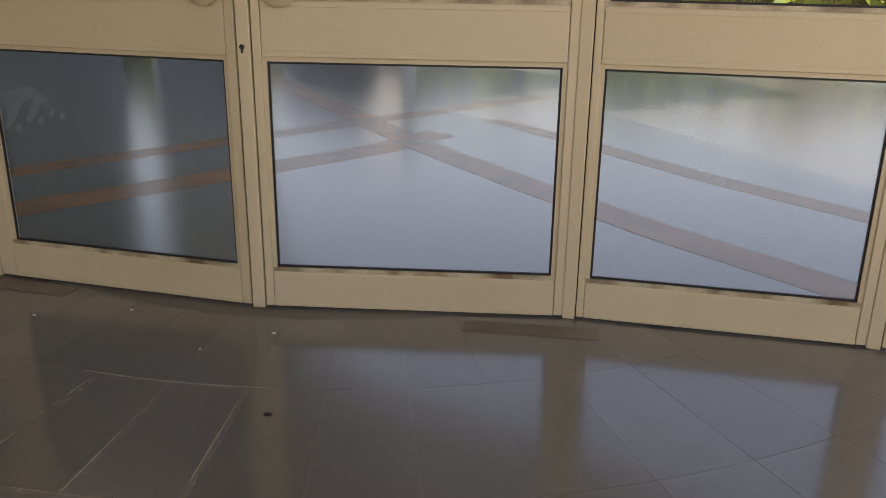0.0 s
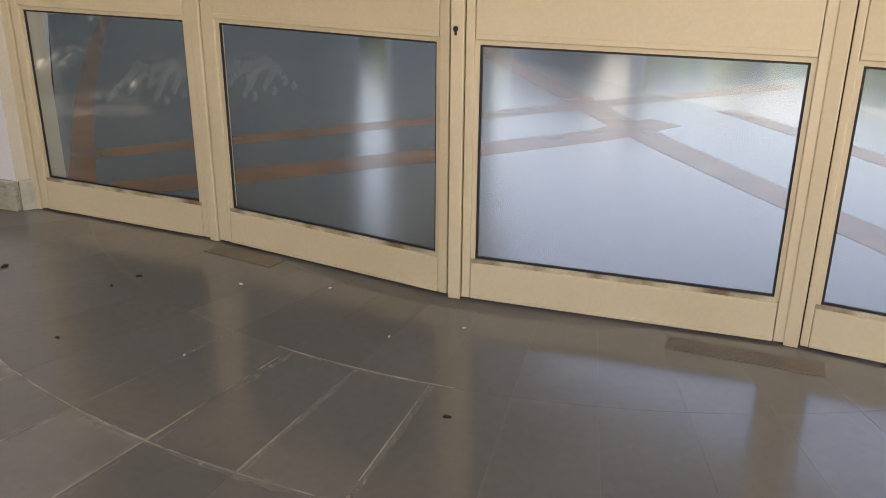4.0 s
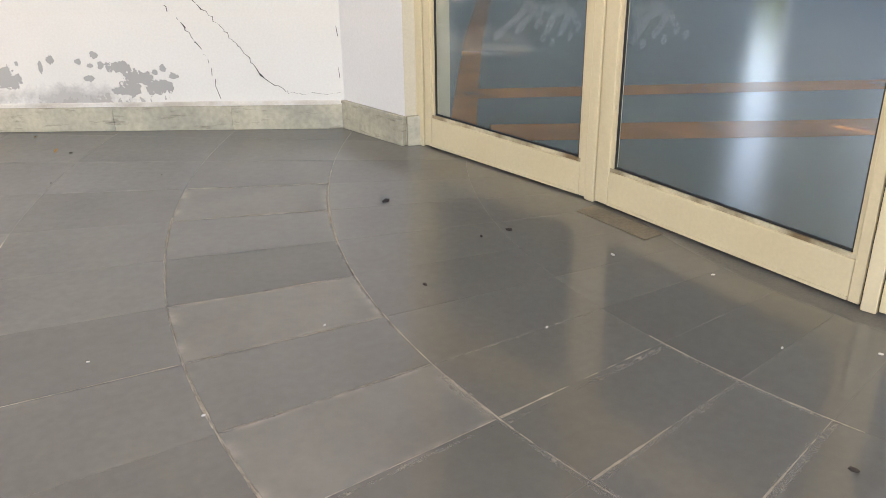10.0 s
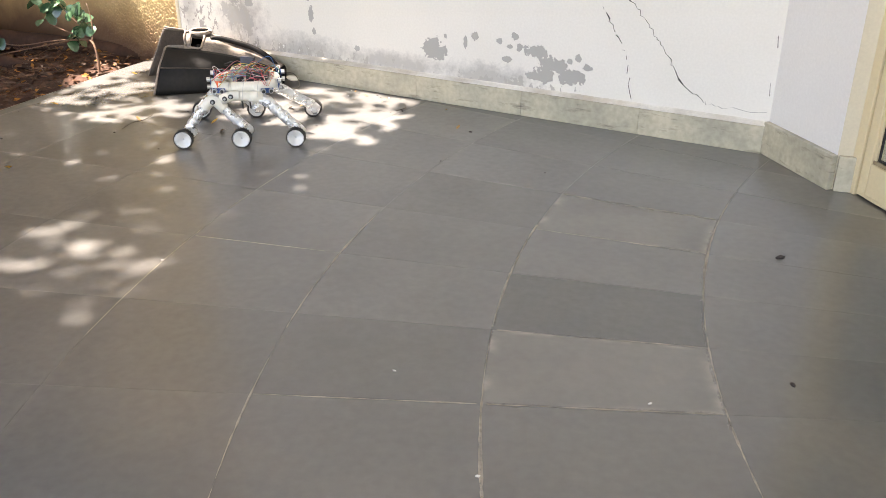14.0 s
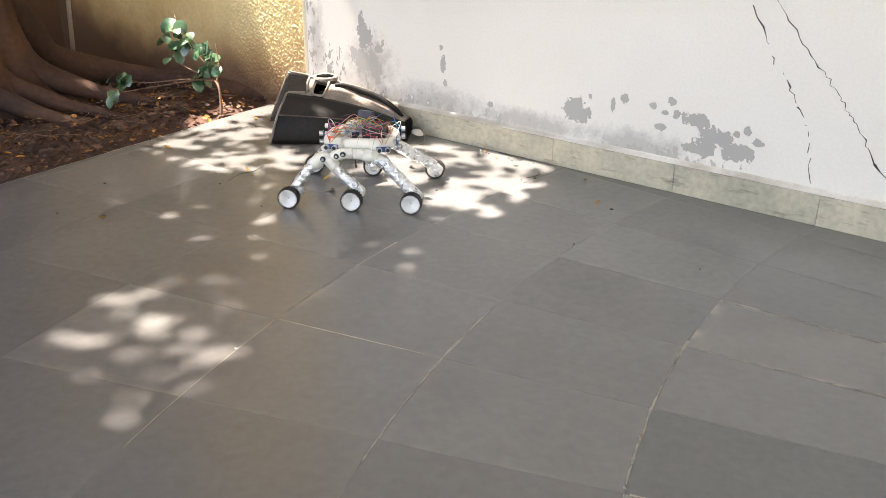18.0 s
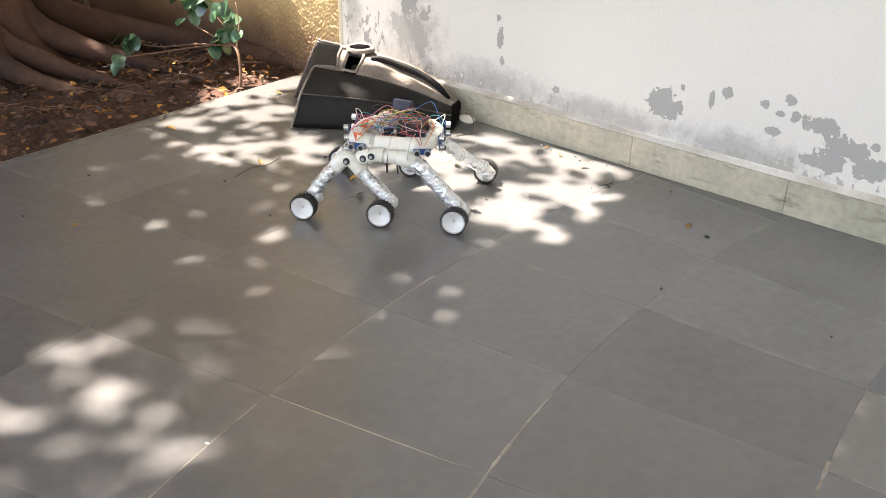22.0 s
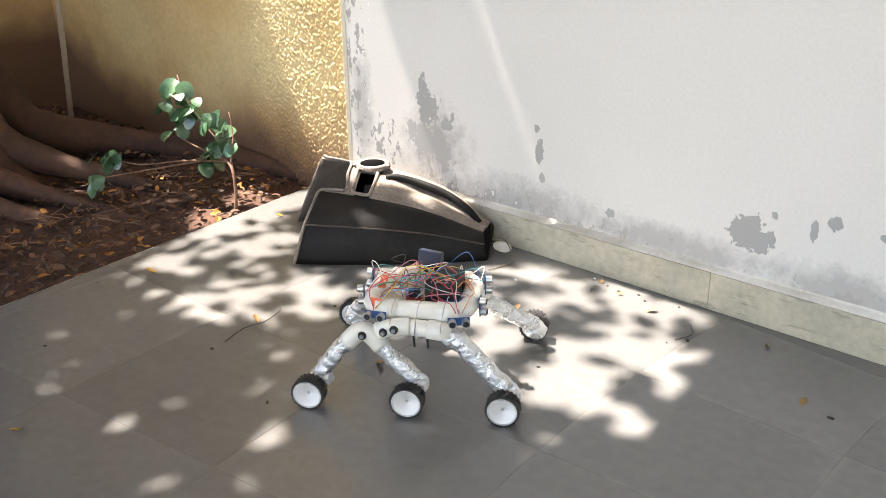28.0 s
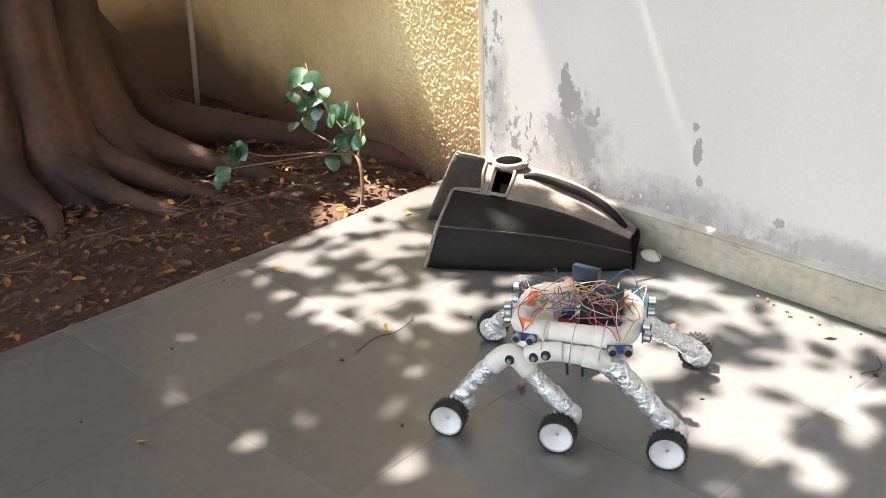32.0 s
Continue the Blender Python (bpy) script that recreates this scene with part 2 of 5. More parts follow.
M_BAND.node_tree.nodes["Principled BSDF"].inputs["Coat IOR"].default_value = 1.6
M_BAND.node_tree.nodes["Principled BSDF"].inputs["Coat Roughness"].default_value = 0.2
M_SKIRT2 = material("worn_threshold_stone", (0.20, 0.16, 0.11), 0.5, second=(0.13, 0.11, 0.085), scale=9, amount=1, fine=0.15, bump=0.1)
M_DUSTY = material("dusty_plastic", (0.30, 0.245, 0.20), 0.8, second=(0.10, 0.082, 0.068), scale=9, amount=0.9, fine=0.2, bump=0.1)
M_BLACK = material("black_plastic", (0.006, 0.0055, 0.005), 0.6, spec=0.22, second=(0.020, 0.017, 0.014), scale=6, amount=0.8, fine=0.2, fine_scale=60, bump=0.08, bump_scale=30)
M_FLAP = material("dusty_brown_plastic", (0.105, 0.075, 0.055), 0.75, second=(0.045, 0.034, 0.027), scale=8, amount=0.9, fine=0.2, bump=0.1)
# near-black that stands for shade in the housing's slot and collar hole
M_HOLE_SHADE = material("hole_shade_black", (0.004, 0.004, 0.004), 0.9, fine=0.1, spec=0.02)
M_BEAD = material("stained_cream_bead", (0.58, 0.50, 0.34), 0.45, second=(0.16, 0.10, 0.05), scale=9, amount=0.95, fine=0.1, lo=0.40, hi=0.64)
M_BOUNCE = material("pale_bounce_ground", (0.42, 0.41, 0.38), 0.85, second=(0.34, 0.33, 0.30), scale=1, amount=0.7, fine=0.1)



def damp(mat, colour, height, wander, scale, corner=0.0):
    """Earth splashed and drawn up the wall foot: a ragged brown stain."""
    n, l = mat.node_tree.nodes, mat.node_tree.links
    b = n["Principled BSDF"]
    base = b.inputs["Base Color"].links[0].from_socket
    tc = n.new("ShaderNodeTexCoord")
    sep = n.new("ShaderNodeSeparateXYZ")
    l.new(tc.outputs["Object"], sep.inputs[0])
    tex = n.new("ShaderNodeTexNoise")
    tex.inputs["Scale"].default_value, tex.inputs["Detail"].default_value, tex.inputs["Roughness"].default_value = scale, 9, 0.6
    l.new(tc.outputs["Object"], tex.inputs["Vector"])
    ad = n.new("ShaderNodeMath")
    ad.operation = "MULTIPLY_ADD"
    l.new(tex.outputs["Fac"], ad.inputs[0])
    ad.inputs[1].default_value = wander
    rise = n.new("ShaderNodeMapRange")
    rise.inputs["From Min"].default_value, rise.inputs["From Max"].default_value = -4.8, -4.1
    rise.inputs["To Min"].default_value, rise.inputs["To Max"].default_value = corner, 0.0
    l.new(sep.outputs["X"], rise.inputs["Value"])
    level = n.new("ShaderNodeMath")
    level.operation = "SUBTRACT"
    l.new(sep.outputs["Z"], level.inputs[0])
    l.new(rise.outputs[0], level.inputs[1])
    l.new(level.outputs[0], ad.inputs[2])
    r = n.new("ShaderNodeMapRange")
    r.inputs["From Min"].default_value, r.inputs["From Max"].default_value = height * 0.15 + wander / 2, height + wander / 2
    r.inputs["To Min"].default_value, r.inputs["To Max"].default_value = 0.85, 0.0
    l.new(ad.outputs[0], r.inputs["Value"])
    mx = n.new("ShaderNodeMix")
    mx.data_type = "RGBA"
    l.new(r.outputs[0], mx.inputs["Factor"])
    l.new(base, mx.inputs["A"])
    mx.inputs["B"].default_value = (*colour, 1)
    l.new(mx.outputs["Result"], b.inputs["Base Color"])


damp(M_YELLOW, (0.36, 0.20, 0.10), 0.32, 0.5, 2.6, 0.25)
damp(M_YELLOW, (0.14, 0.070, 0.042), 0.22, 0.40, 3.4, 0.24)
M_LAWN = material("lawn_grass", (0.10, 0.17, 0.025), 0.9, second=(0.06, 0.11, 0.02), scale=3, amount=1, fine=0.4, fine_scale=50, bump=0.5)


def peeled_plaster():
    """White plaster with grey patches where the paint has come off, and damp smudges low down."""
    mat = material("peeling_plaster", (0.76, 0.737, 0.685), 0.8, second=(0.71, 0.685, 0.625), scale=1.6, amount=0.7, fine=0.03, bump=0.03, bump_scale=28)
    n, l = mat.node_tree.nodes, mat.node_tree.links
    b = n["Principled BSDF"]
    base = b.inputs["Base Color"].links[0].from_socket
    tc = n.new("ShaderNodeTexCoord")
    wob = n.new("ShaderNodeTexNoise")
    wob.inputs["Scale"].default_value, wob.inputs["Detail"].default_value = 22, 10
    l.new(tc.outputs["Object"], wob.inputs["Vector"])
    wob2 = n.new("ShaderNodeTexNoise")
    wob2.inputs["Scale"].default_value, wob2.inputs["Detail"].default_value = 85, 8
    l.new(tc.outputs["Object"], wob2.inputs["Vector"])

    def blobs(places, rag):
        out = None
        for x, z, rx, rz in places:
            mp = n.new("ShaderNodeMapping")
            mp.vector_type = "TEXTURE"
            mp.inputs["Location"].default_value = (x, 0, z)
            mp.inputs["Scale"].default_value = (rx, 10.0, rz)
            l.new(tc.outputs["Object"], mp.inputs["Vector"])
            ln = n.new("ShaderNodeVectorMath")
            ln.operation = "LENGTH"
            l.new(mp.outputs[0], ln.inputs[0])
            if out is None:
                out = ln.outputs["Value"]
            else:
                mn = n.new("ShaderNodeMath")
                mn.operation = "MINIMUM"
                l.new(out, mn.inputs[0])
                l.new(ln.outputs["Value"], mn.inputs[1])
                out = mn.outputs[0]
        for tex, k in ((wob, rag), (wob2, rag * 0.6)):
            ad = n.new("ShaderNodeMath")
            ad.operation = "MULTIPLY_ADD"
            l.new(tex.outputs["Fac"], ad.inputs[0])
            ad.inputs[1].default_value = k
            l.new(out, ad.inputs[2])
            out = ad.outputs[0]
        return out

    def mixed(under, colour, value, lo, hi, strength=1.0):
        r = n.new("ShaderNodeMapRange")
        r.inputs["From Min"].default_value, r.inputs["From Max"].default_value = lo, hi
        r.inputs["To Min"].default_value, r.inputs["To Max"].default_value = strength, 0.0
        l.new(value, r.inputs["Value"])
        mx = n.new("ShaderNodeMix")
        mx.data_type = "RGBA"
        l.new(r.outputs[0], mx.inputs["Factor"])
        l.new(under, mx.inputs["A"])
        mx.inputs["B"].default_value = (*colour, 1)
        return mx.outputs["Result"], r.outputs[0]

    smudge = blobs(((-2.10, 0.24, 0.16, 0.14), (-1.75, 0.14, 0.30, 0.07), (-1.3, 0.135, 0.35, 0.05), (-0.85, 0.13, 0.25, 0.06), (-2.43, 0.30, 0.06, 0.22)), 1.3)
    out, _ = mixed(base, (0.40, 0.385, 0.36), smudge, 1.35, 2.1, 0.75)
    flakes = blobs(((-1.093, 0.209, 0.050, 0.044), (-1.065, 0.180, 0.022, 0.014), (-1.039, 0.267, 0.008, 0.011), (-0.948, 0.253, 0.008, 0.024), (-0.904, 0.277, 0.014, 0.020),
                    (-0.649, 0.248, 0.042, 0.026), (-0.575, 0.205, 0.054, 0.032), (-0.598, 0.171, 0.050, 0.034), (-0.509, 0.167, 0.058, 0.030), (-0.459, 0.168, 0.020, 0.025),
                    (-0.655, 0.153, 0.028, 0.017), (-0.715, 0.258, 0.012, 0.015), (-0.755, 0.256, 0.013, 0.010), (-0.799, 0.273, 0.012, 0.011), (-0.731, 0.298, 0.015, 0.012),
                    (-0.766, 0.205, 0.020, 0.011), (-0.475, 0.240, 0.014, 0.013), (-0.507, 0.226, 0.010, 0.010), (-0.437, 0.212, 0.018, 0.012),
                    (-2.129, 0.352, 0.040, 0.062), (-2.150, 0.415, 0.018, 0.036), (-2.048, 0.308, 0.026, 0.018), (-2.030, 0.335, 0.010, 0.020),
                    (-1.705, 0.295, 0.014, 0.036), (-1.715, 0.355, 0.010, 0.012), (-1.695, 0.22, 0.009, 0.014), (-1.47, 0.17, 0.018, 0.014)), 2.4)
    wash = blobs(((-2.139, 0.253, 0.085, 0.055), (-2.075, 0.222, 0.048, 0.055), (-2.20, 0.270, 0.03, 0.04)), 1.6)
    out, _ = mixed(out, (0.40, 0.39, 0.37), wash, 1.98, 2.12, 0.85)
    out, mask = mixed(out, (0.40, 0.39, 0.365), flakes, 2.86, 2.90, 1.0)
    speck_map = n.new("ShaderNodeMapping")
    speck_map.inputs["Scale"].default_value = (1.5, 1.0, 0.8)
    l.new(tc.outputs["Object"], speck_map.inputs["Vector"])
    specks = n.new("ShaderNodeTexNoise")
    specks.inputs["Scale"].default_value, specks.inputs["Detail"].default_value, specks.inputs["Roughness"].default_value = 24, 8, 0.62
    l.new(speck_map.outputs[0], specks.inputs["Vector"])
    for zones, edge, colour, power in ((((-2.45, 0.50, 0.09, 0.75), (-2.33, 0.22, 0.16, 0.16)), 0.50, (0.34, 0.32, 0.30), 0.9),
                                       (((-1.75, 0.10, 0.75, 0.10), (-0.75, 0.10, 0.50, 0.07), (-2.1, 0.22, 0.16, 0.2)), 0.52, (0.42, 0.40, 0.36), 0.85),
                                       (((-1.9, 0.12, 0.8, 0.09), (-2.4, 0.45, 0.12, 0.6)), 0.40, (0.86, 0.85, 0.82), 0.8)):
        near = blobs(zones, 0.5)
        gate = n.new("ShaderNodeMapRange")
        gate.inputs["From Min"].default_value, gate.inputs["From Max"].default_value = 0.7, 1.7
        gate.inputs["To Min"].default_value, gate.inputs["To Max"].default_value = 0.0, 0.35
        l.new(near, gate.inputs["Value"])
        level = n.new("ShaderNodeMath")
        level.operation = "ADD"
        l.new(specks.outputs["Fac"], level.inputs[0])
        l.new(gate.outputs[0], level.inputs[1])
        out, _ = mixed(out, colour, level.outputs[0], edge - 0.035, edge - 0.015, power)
    l.new(out, b.inputs["Base Color"])
    bp = n.new("ShaderNodeBump")
    bp.inputs["Strength"].default_value, bp.inputs["Distance"].default_value = 0.6, -0.004
    l.new(mask, bp.inputs["Height"])
    l.new(b.inputs["Normal"].links[0].from_socket, bp.inputs["Normal"])
    l.new(bp.outputs[0], b.inputs["Normal"])
    return mat


M_PEELED = peeled_plaster()

# ---- helpers for building ----
def link(name, bm, mat, parent=None, label="", smooth=False, kind=""):
    me = bpy.data.meshes.new(name)
    bm.normal_update()
    bm.to_mesh(me)
    bm.free()
    for m in mat if isinstance(mat, (list, tuple)) else (mat,):
        me.materials.append(m)
    if smooth:
        me.shade_smooth()
    ob = new(name, me)
    if parent is not None:
        ob.parent = parent
    return tagged(ob, label=label, kind=kind)


def part(name, bm, mat, parent, label="", smooth=False):
    return link(name, bm, mat, parent, label, smooth)


def empty(name, m=None):
    ob = new(name)
    ob.empty_display_size = 0.1
    if m is not None:
        ob.matrix_world = m
    return ob


def add_box(bm, lo, hi, m=None, bevel=0.0):
    r = bmesh.ops.create_cube(bm, size=1.0)
    vs = r["verts"]
    c, s = (Vector(lo) + Vector(hi)) / 2, Vector(hi) - Vector(lo)
    for v in vs:
        v.co = Vector((v.co.x * s.x, v.co.y * s.y, v.co.z * s.z)) + c
    if bevel:
        es = list({e for v in vs for e in v.link_edges})
        out = bmesh.ops.bevel(bm, geom=es, offset=bevel, segments=2, affect="EDGES", profile=0.5)
        vs = list({v for f in out["faces"] for v in f.verts} | {v for v in vs if v.is_valid})
    if m is not None:
        bmesh.ops.transform(bm, matrix=m, verts=vs)
    return bm


def box(lo, hi, m=None, bevel=0.0):
    return add_box(bmesh.new(), lo, hi, m, bevel)


def prism(points, z0, z1):
    """A flat polygon (x, y) raised from z0 to z1."""
    bm = bmesh.new()
    low = [bm.verts.new((x, y, z0)) for x, y in points]
    top = [bm.verts.new((x, y, z1)) for x, y in points]
    bm.faces.new(top)
    bm.faces.new(low[::-1])
    for i in range(len(points)):
        j = (i + 1) % len(points)
        bm.faces.new((low[i], low[j], top[j], top[i]))
    bmesh.ops.recalc_face_normals(bm, faces=bm.faces)
    return bm


def along(a, b):
    """A frame at ground point a with x towards b and y to its left; and the length."""
    d = Vector((b[0] - a[0], b[1] - a[1], 0))
    return Matrix.Translation((a[0], a[1], 0)) @ Matrix.Rotation(math.atan2(d.y, d.x), 4, "Z"), d.length


# ---- large structure ----
EDGE0, EDGE1 = (-2.70, 0.15), (-2.04, -4.2)        # the porch's free edge
CENTRE = Vector((2.80, -0.45))                    # centre of the ring paving
DOOR_LINE = [(0.546, -0.231), (1.083, -0.816), (1.621, -1.544), (2.290, -2.150), (2.80, -2.79), (3.25, -3.55), (3.60, -4.30)]
SOIL, ROOF = -0.03, 3.25
FAR_CORNER = -4.80

bm = bmesh.new()
bmesh.ops.create_grid(bm, x_segments=1, y_segments=1, size=70)
ground = link("ground", bm, M_SOIL, kind="structure", label="dark reddish brown soil ground beside the porch")
ground.location = (0, 0, SOIL - 0.02)

# unseen pale ground, added to bounce sun into the porch and the glass
link("forecourt", box((-3.5, -18, -0.16), (9.0, -4.22, -0.01)), M_BOUNCE, kind="structure", label="unseen pale ground added before the porch to bounce light")
floor = link("floor", prism([EDGE0, EDGE1, (3.58, -4.2), (2.80, -2.74), (2.29, -2.10), (1.66, -1.50), (1.12, -0.78), (0.6, -0.2), (0.4, 0.15)], -0.16, -0.0006),
             M_MORTAR, kind="structure", label="grey green stone slab porch floor with pale joints")

wall_plaster = link("wall_plaster", prism([(-2.49, 0.0), (0.223, 0.0), (0.42, 0.23), (-2.49, 0.23)], -0.2, ROOF), M_PEELED, kind="structure",
                    label="white plastered wall with peeling damp patches and cracks")
link("wall_splay", prism([(0.223, 0.0), (0.472, -0.247), (0.56, -0.16), (0.42, 0.23)], -0.2, ROOF), M_WHITE, kind="structure",
                  label="white plastered splayed wall beside the doors")
link("wall_jamb", prism([(0.472, -0.247), (0.530, -0.232), (0.64, -0.10), (0.56, -0.16)], -0.2, ROOF), M_BEIGE, kind="structure",
     label="beige painted door jamb")
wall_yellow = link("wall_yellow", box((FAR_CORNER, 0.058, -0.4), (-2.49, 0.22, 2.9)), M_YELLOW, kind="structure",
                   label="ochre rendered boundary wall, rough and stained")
bm = bmesh.new()
bmesh.ops.create_grid(bm, x_segments=360, y_segments=500, size=1)
for v in bm.verts:
    u, w = (v.co.x + 1) / 2, (v.co.y + 1) / 2
    x, z = -3.23 + u * 0.74, -0.06 + w * 1.06
    near, _ = noise.voronoi(Vector((x * 92, z * 80, 0.4 * noise.noise(Vector((x * 30, z * 30, 2))))))
    pebble = math.sqrt(max(0.0, 1 - (near[0] / 0.62) ** 2)) * (0.65 + 0.5 * noise.noise(Vector((x * 60, z * 60, 7))))
    v.co = Vector((x, 0.0575 - min(u * 3.0, 1.0) * (0.002 + 0.0062 * pebble) - 0.046 * u, z))
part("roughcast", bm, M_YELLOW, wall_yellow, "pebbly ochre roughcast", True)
part("corner_bead", box((-2.514, -0.001, -0.1), (-2.4905, 0.0575, 2.9), None, 0.004), M_BEIGE, wall_yellow, "smooth beige corner strip")
# ledge out of view, sized so its shadow falls along the skirting foot
link("wall_ledge", box((-2.49, -0.118, 1.87), (0.20, -0.001, 2.02), None, 0.004), M_WHITE, kind="structure", label="unseen white ledge added above eye height to cast the shade strip at the wall foot")
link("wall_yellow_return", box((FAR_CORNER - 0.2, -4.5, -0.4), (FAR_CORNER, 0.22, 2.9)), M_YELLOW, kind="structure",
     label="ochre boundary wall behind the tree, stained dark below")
link("ceiling", prism([EDGE0, EDGE1, (3.6, -4.2), (3.25, -3.55), (2.80, -2.79), (2.29, -2.15), (1.62, -1.54), (1.08, -0.81), (0.5, -0.2), (0.4, 0.25), (-2.7, 0.25)], ROOF, ROOF + 0.15),
     M_CEIL, kind="structure", label="plain pale porch ceiling")

# skirting stones along the plaster and splayed walls
skirting = empty("skirting")
tagged(skirting, "pale greenish marble skirting stones at the wall foot", "skirting", kind="structure")
SK = 0.112


def fillet(x0, x1):
    """Sloped, uneven mortar on top of the stones, up to the plaster."""
    bm = bmesh.new()
    prev, count = None, max(4, int((x1 - x0) / 0.03))
    for k in range(count + 1):
        x = x0 + (x1 - x0) * k / count
        h = 0.0025 * noise.noise(Vector((x * 14, 2.0, 0.0)))
        ring = [bm.verts.new((x, y, z)) for y, z in ((-0.0005, 0.0965), (-0.0205, 0.0965), (-0.0215, 0.0985 + h * 0.3), (-0.0180, 0.1010 + h * 0.5), (-0.0040, 0.1060 + h), (-0.0005, 0.1100 + h))]
        if prev:
            for j in range(6):
                bm.faces.new((prev[j], prev[(j + 1) % 6], ring[(j + 1) % 6], ring[j]))
        else:
            bm.faces.new(ring)
        prev = ring
    bm.faces.new(prev[::-1])
    bmesh.ops.recalc_face_normals(bm, faces=bm.faces)
    return bm


for x0, x1 in ((-2.49, -1.165), (-1.165, -0.690), (-0.690, -0.222), (-0.222, 0.214)):
    part("skirting_stone", box((x0 + 0.0004, -0.023, 0.0), (x1 - 0.0004, 0.0, 0.096), None, 0.0015), M_SKIRT, skirting)
    part("skirting_lip", fillet(x0 + 0.0004, x1 - 0.0004), M_LIP, skirting, "sloped plaster lip over the stones")
m, d = along((0.223, 0.0), (0.472, -0.247))
part("skirting_stone", box((0.0, -0.020, 0.0), (d + 0.004, 0.0, SK), m, 0.003), M_SKIRT, skirting)
m, d = along((0.472, -0.247), (0.530, -0.232))
part("skirting_stone", box((0.004, -0.018, 0.0), (d, 0.0, SK), m, 0.003), M_SKIRT, skirting)

# ---- the hall behind the glass ----
HALL = [(0.62, -0.12), (1.10, -0.77), (1.645, -1.50), (2.32, -2.13), (2.83, -2.77), (3.28, -3.53), (3.62, -4.30), (6.4, -4.3), (9.0, -4.3), (9.0, 6.8), (0.66, 6.8)]
link("hall_floor", prism(HALL, -0.1, 0.0), M_INFLOOR, kind="structure", label="polished blue green hall floor behind the glass doors")
link("hall_ceiling", prism([(0.5, -0.1), *HALL[1:7], (5.9, -4.3), (5.9, 0.2), (5.0, 2.9), (5.0, 4.6), (6.0, 6.2), (6.0, 7.0), (0.66, 7.0)], ROOF, ROOF + 0.15), M_CEIL, kind="structure", label="white hall ceiling")
link("hall_wall", prism([(0.36, 0.24), (0.60, -0.05), (0.62, 2.0), (0.66, 6.8), (0.36, 6.8)], 0.0, ROOF), M_WHITE, kind="structure", label="white inner hall wall")


def band(points, width, z=0.0005):
    bm = bmesh.new()
    prev = None
    for k, p in enumerate(points):
        a, b = Vector(points[max(k - 1, 0)]), Vector(points[min(k + 1, len(points) - 1)])
        t = (b - a).normalized()
        nrm = Vector((-t.y, t.x)) * width / 2
        q = [bm.verts.new((*(Vector(p) + nrm), z)), bm.verts.new((*(Vector(p) - nrm), z))]
        if prev:
            bm.faces.new((prev[0], prev[1], q[1], q[0]))
        prev = q
    edge = [e for e in bm.edges if len(e.link_faces) == 1]
    low = bmesh.ops.extrude_edge_only(bm, edges=edge)["geom"]
    for v in low:
        if isinstance(v, bmesh.types.BMVert):
            v.co.z = -0.001
    bmesh.ops.recalc_face_normals(bm, faces=bm.faces)
    return bm


bands = empty("hall_floor_bands")
tagged(bands, "orange brown stone bands set in the hall floor", "floor band", kind="structure")
part("floor_band", band([(0.80, -0.10), (2.0, -0.09), (3.07, -0.04), (3.60, 0.08)], 0.215), M_BAND, bands)
part("floor_band", band([(0.76, 0.50), (2.0, 0.56), (3.3, 0.62), (5.0, 0.66)], 0.17), M_BAND, bands)
part("floor_band", band([(0.69, -0.1), (0.70, 0.2), (0.785, 1.8), (1.02, 4.6), (1.25, 6.6)], 0.105, 0.0008), M_BAND, bands)
part("floor_band", band([(4.10, 3.5), (3.76, 2.24), (3.54, 1.0), (3.40, 0.35), (3.29, -0.3), (3.20, -1.08), (3.14, -1.8), (3.13, -2.6)], 0.19, 0.0008), M_BAND, bands)
part("floor_band", band([(4.12, 0.2), (4.06, -0.65), (3.98, -1.4), (3.97, -2.4)], 0.15, 0.0006), M_BAND, bands)

link("hall_back_wall", box((0.66, 6.8, 0.0), (4.14, 7.0, ROOF)), M_HALLWALL, kind="structure", label="plain grey blue back wall of the hall")
link("hall_back_pier", box((4.56, 6.8, 0.0), (6.0, 7.0, ROOF)), M_HALLWALL, kind="structure", label="plain grey blue wall pier of the hall")
link("hall_side_wall", box((6.4, -4.5, 0.0), (6.6, -2.6, ROOF)), M_HALLWALL, kind="structure", label="plain grey blue side wall of the hall")
link("hall_low_wall", box((6.4, 4.3, 0.0), (6.6, 7.0, 1.3)), M_HALLWALL, kind="structure", label="low grey blue wall at the open side of the hall")
link("hall_end_wall", box((3.62, -4.5, 0.0), (6.4, -4.3, ROOF)), M_HALLWALL, kind="structure", label="plain grey blue end wall of the hall")

# the sunny court on the far side of the hall
link("lawn", box((-6.0, 12.0, -0.05), (30, 40, -0.02)), M_LAWN, kind="structure", label="sunlit green lawn beyond the hall")
# pale paving added here so the hall floor mirrors less green
link("terrace", box((9.0, -14, -0.05), (12.0, 12.0, -0.01)), M_TERRACE, kind="structure", label="pale terrace added outside the hall to whiten its reflections")
link("lawn_side", box((12.0, -14, -0.05), (40, 12.0, -0.02)), M_LAWN, kind="structure", label="sunlit green lawn beyond the hall")
rh = random.Random(31)
bm = bmesh.new()
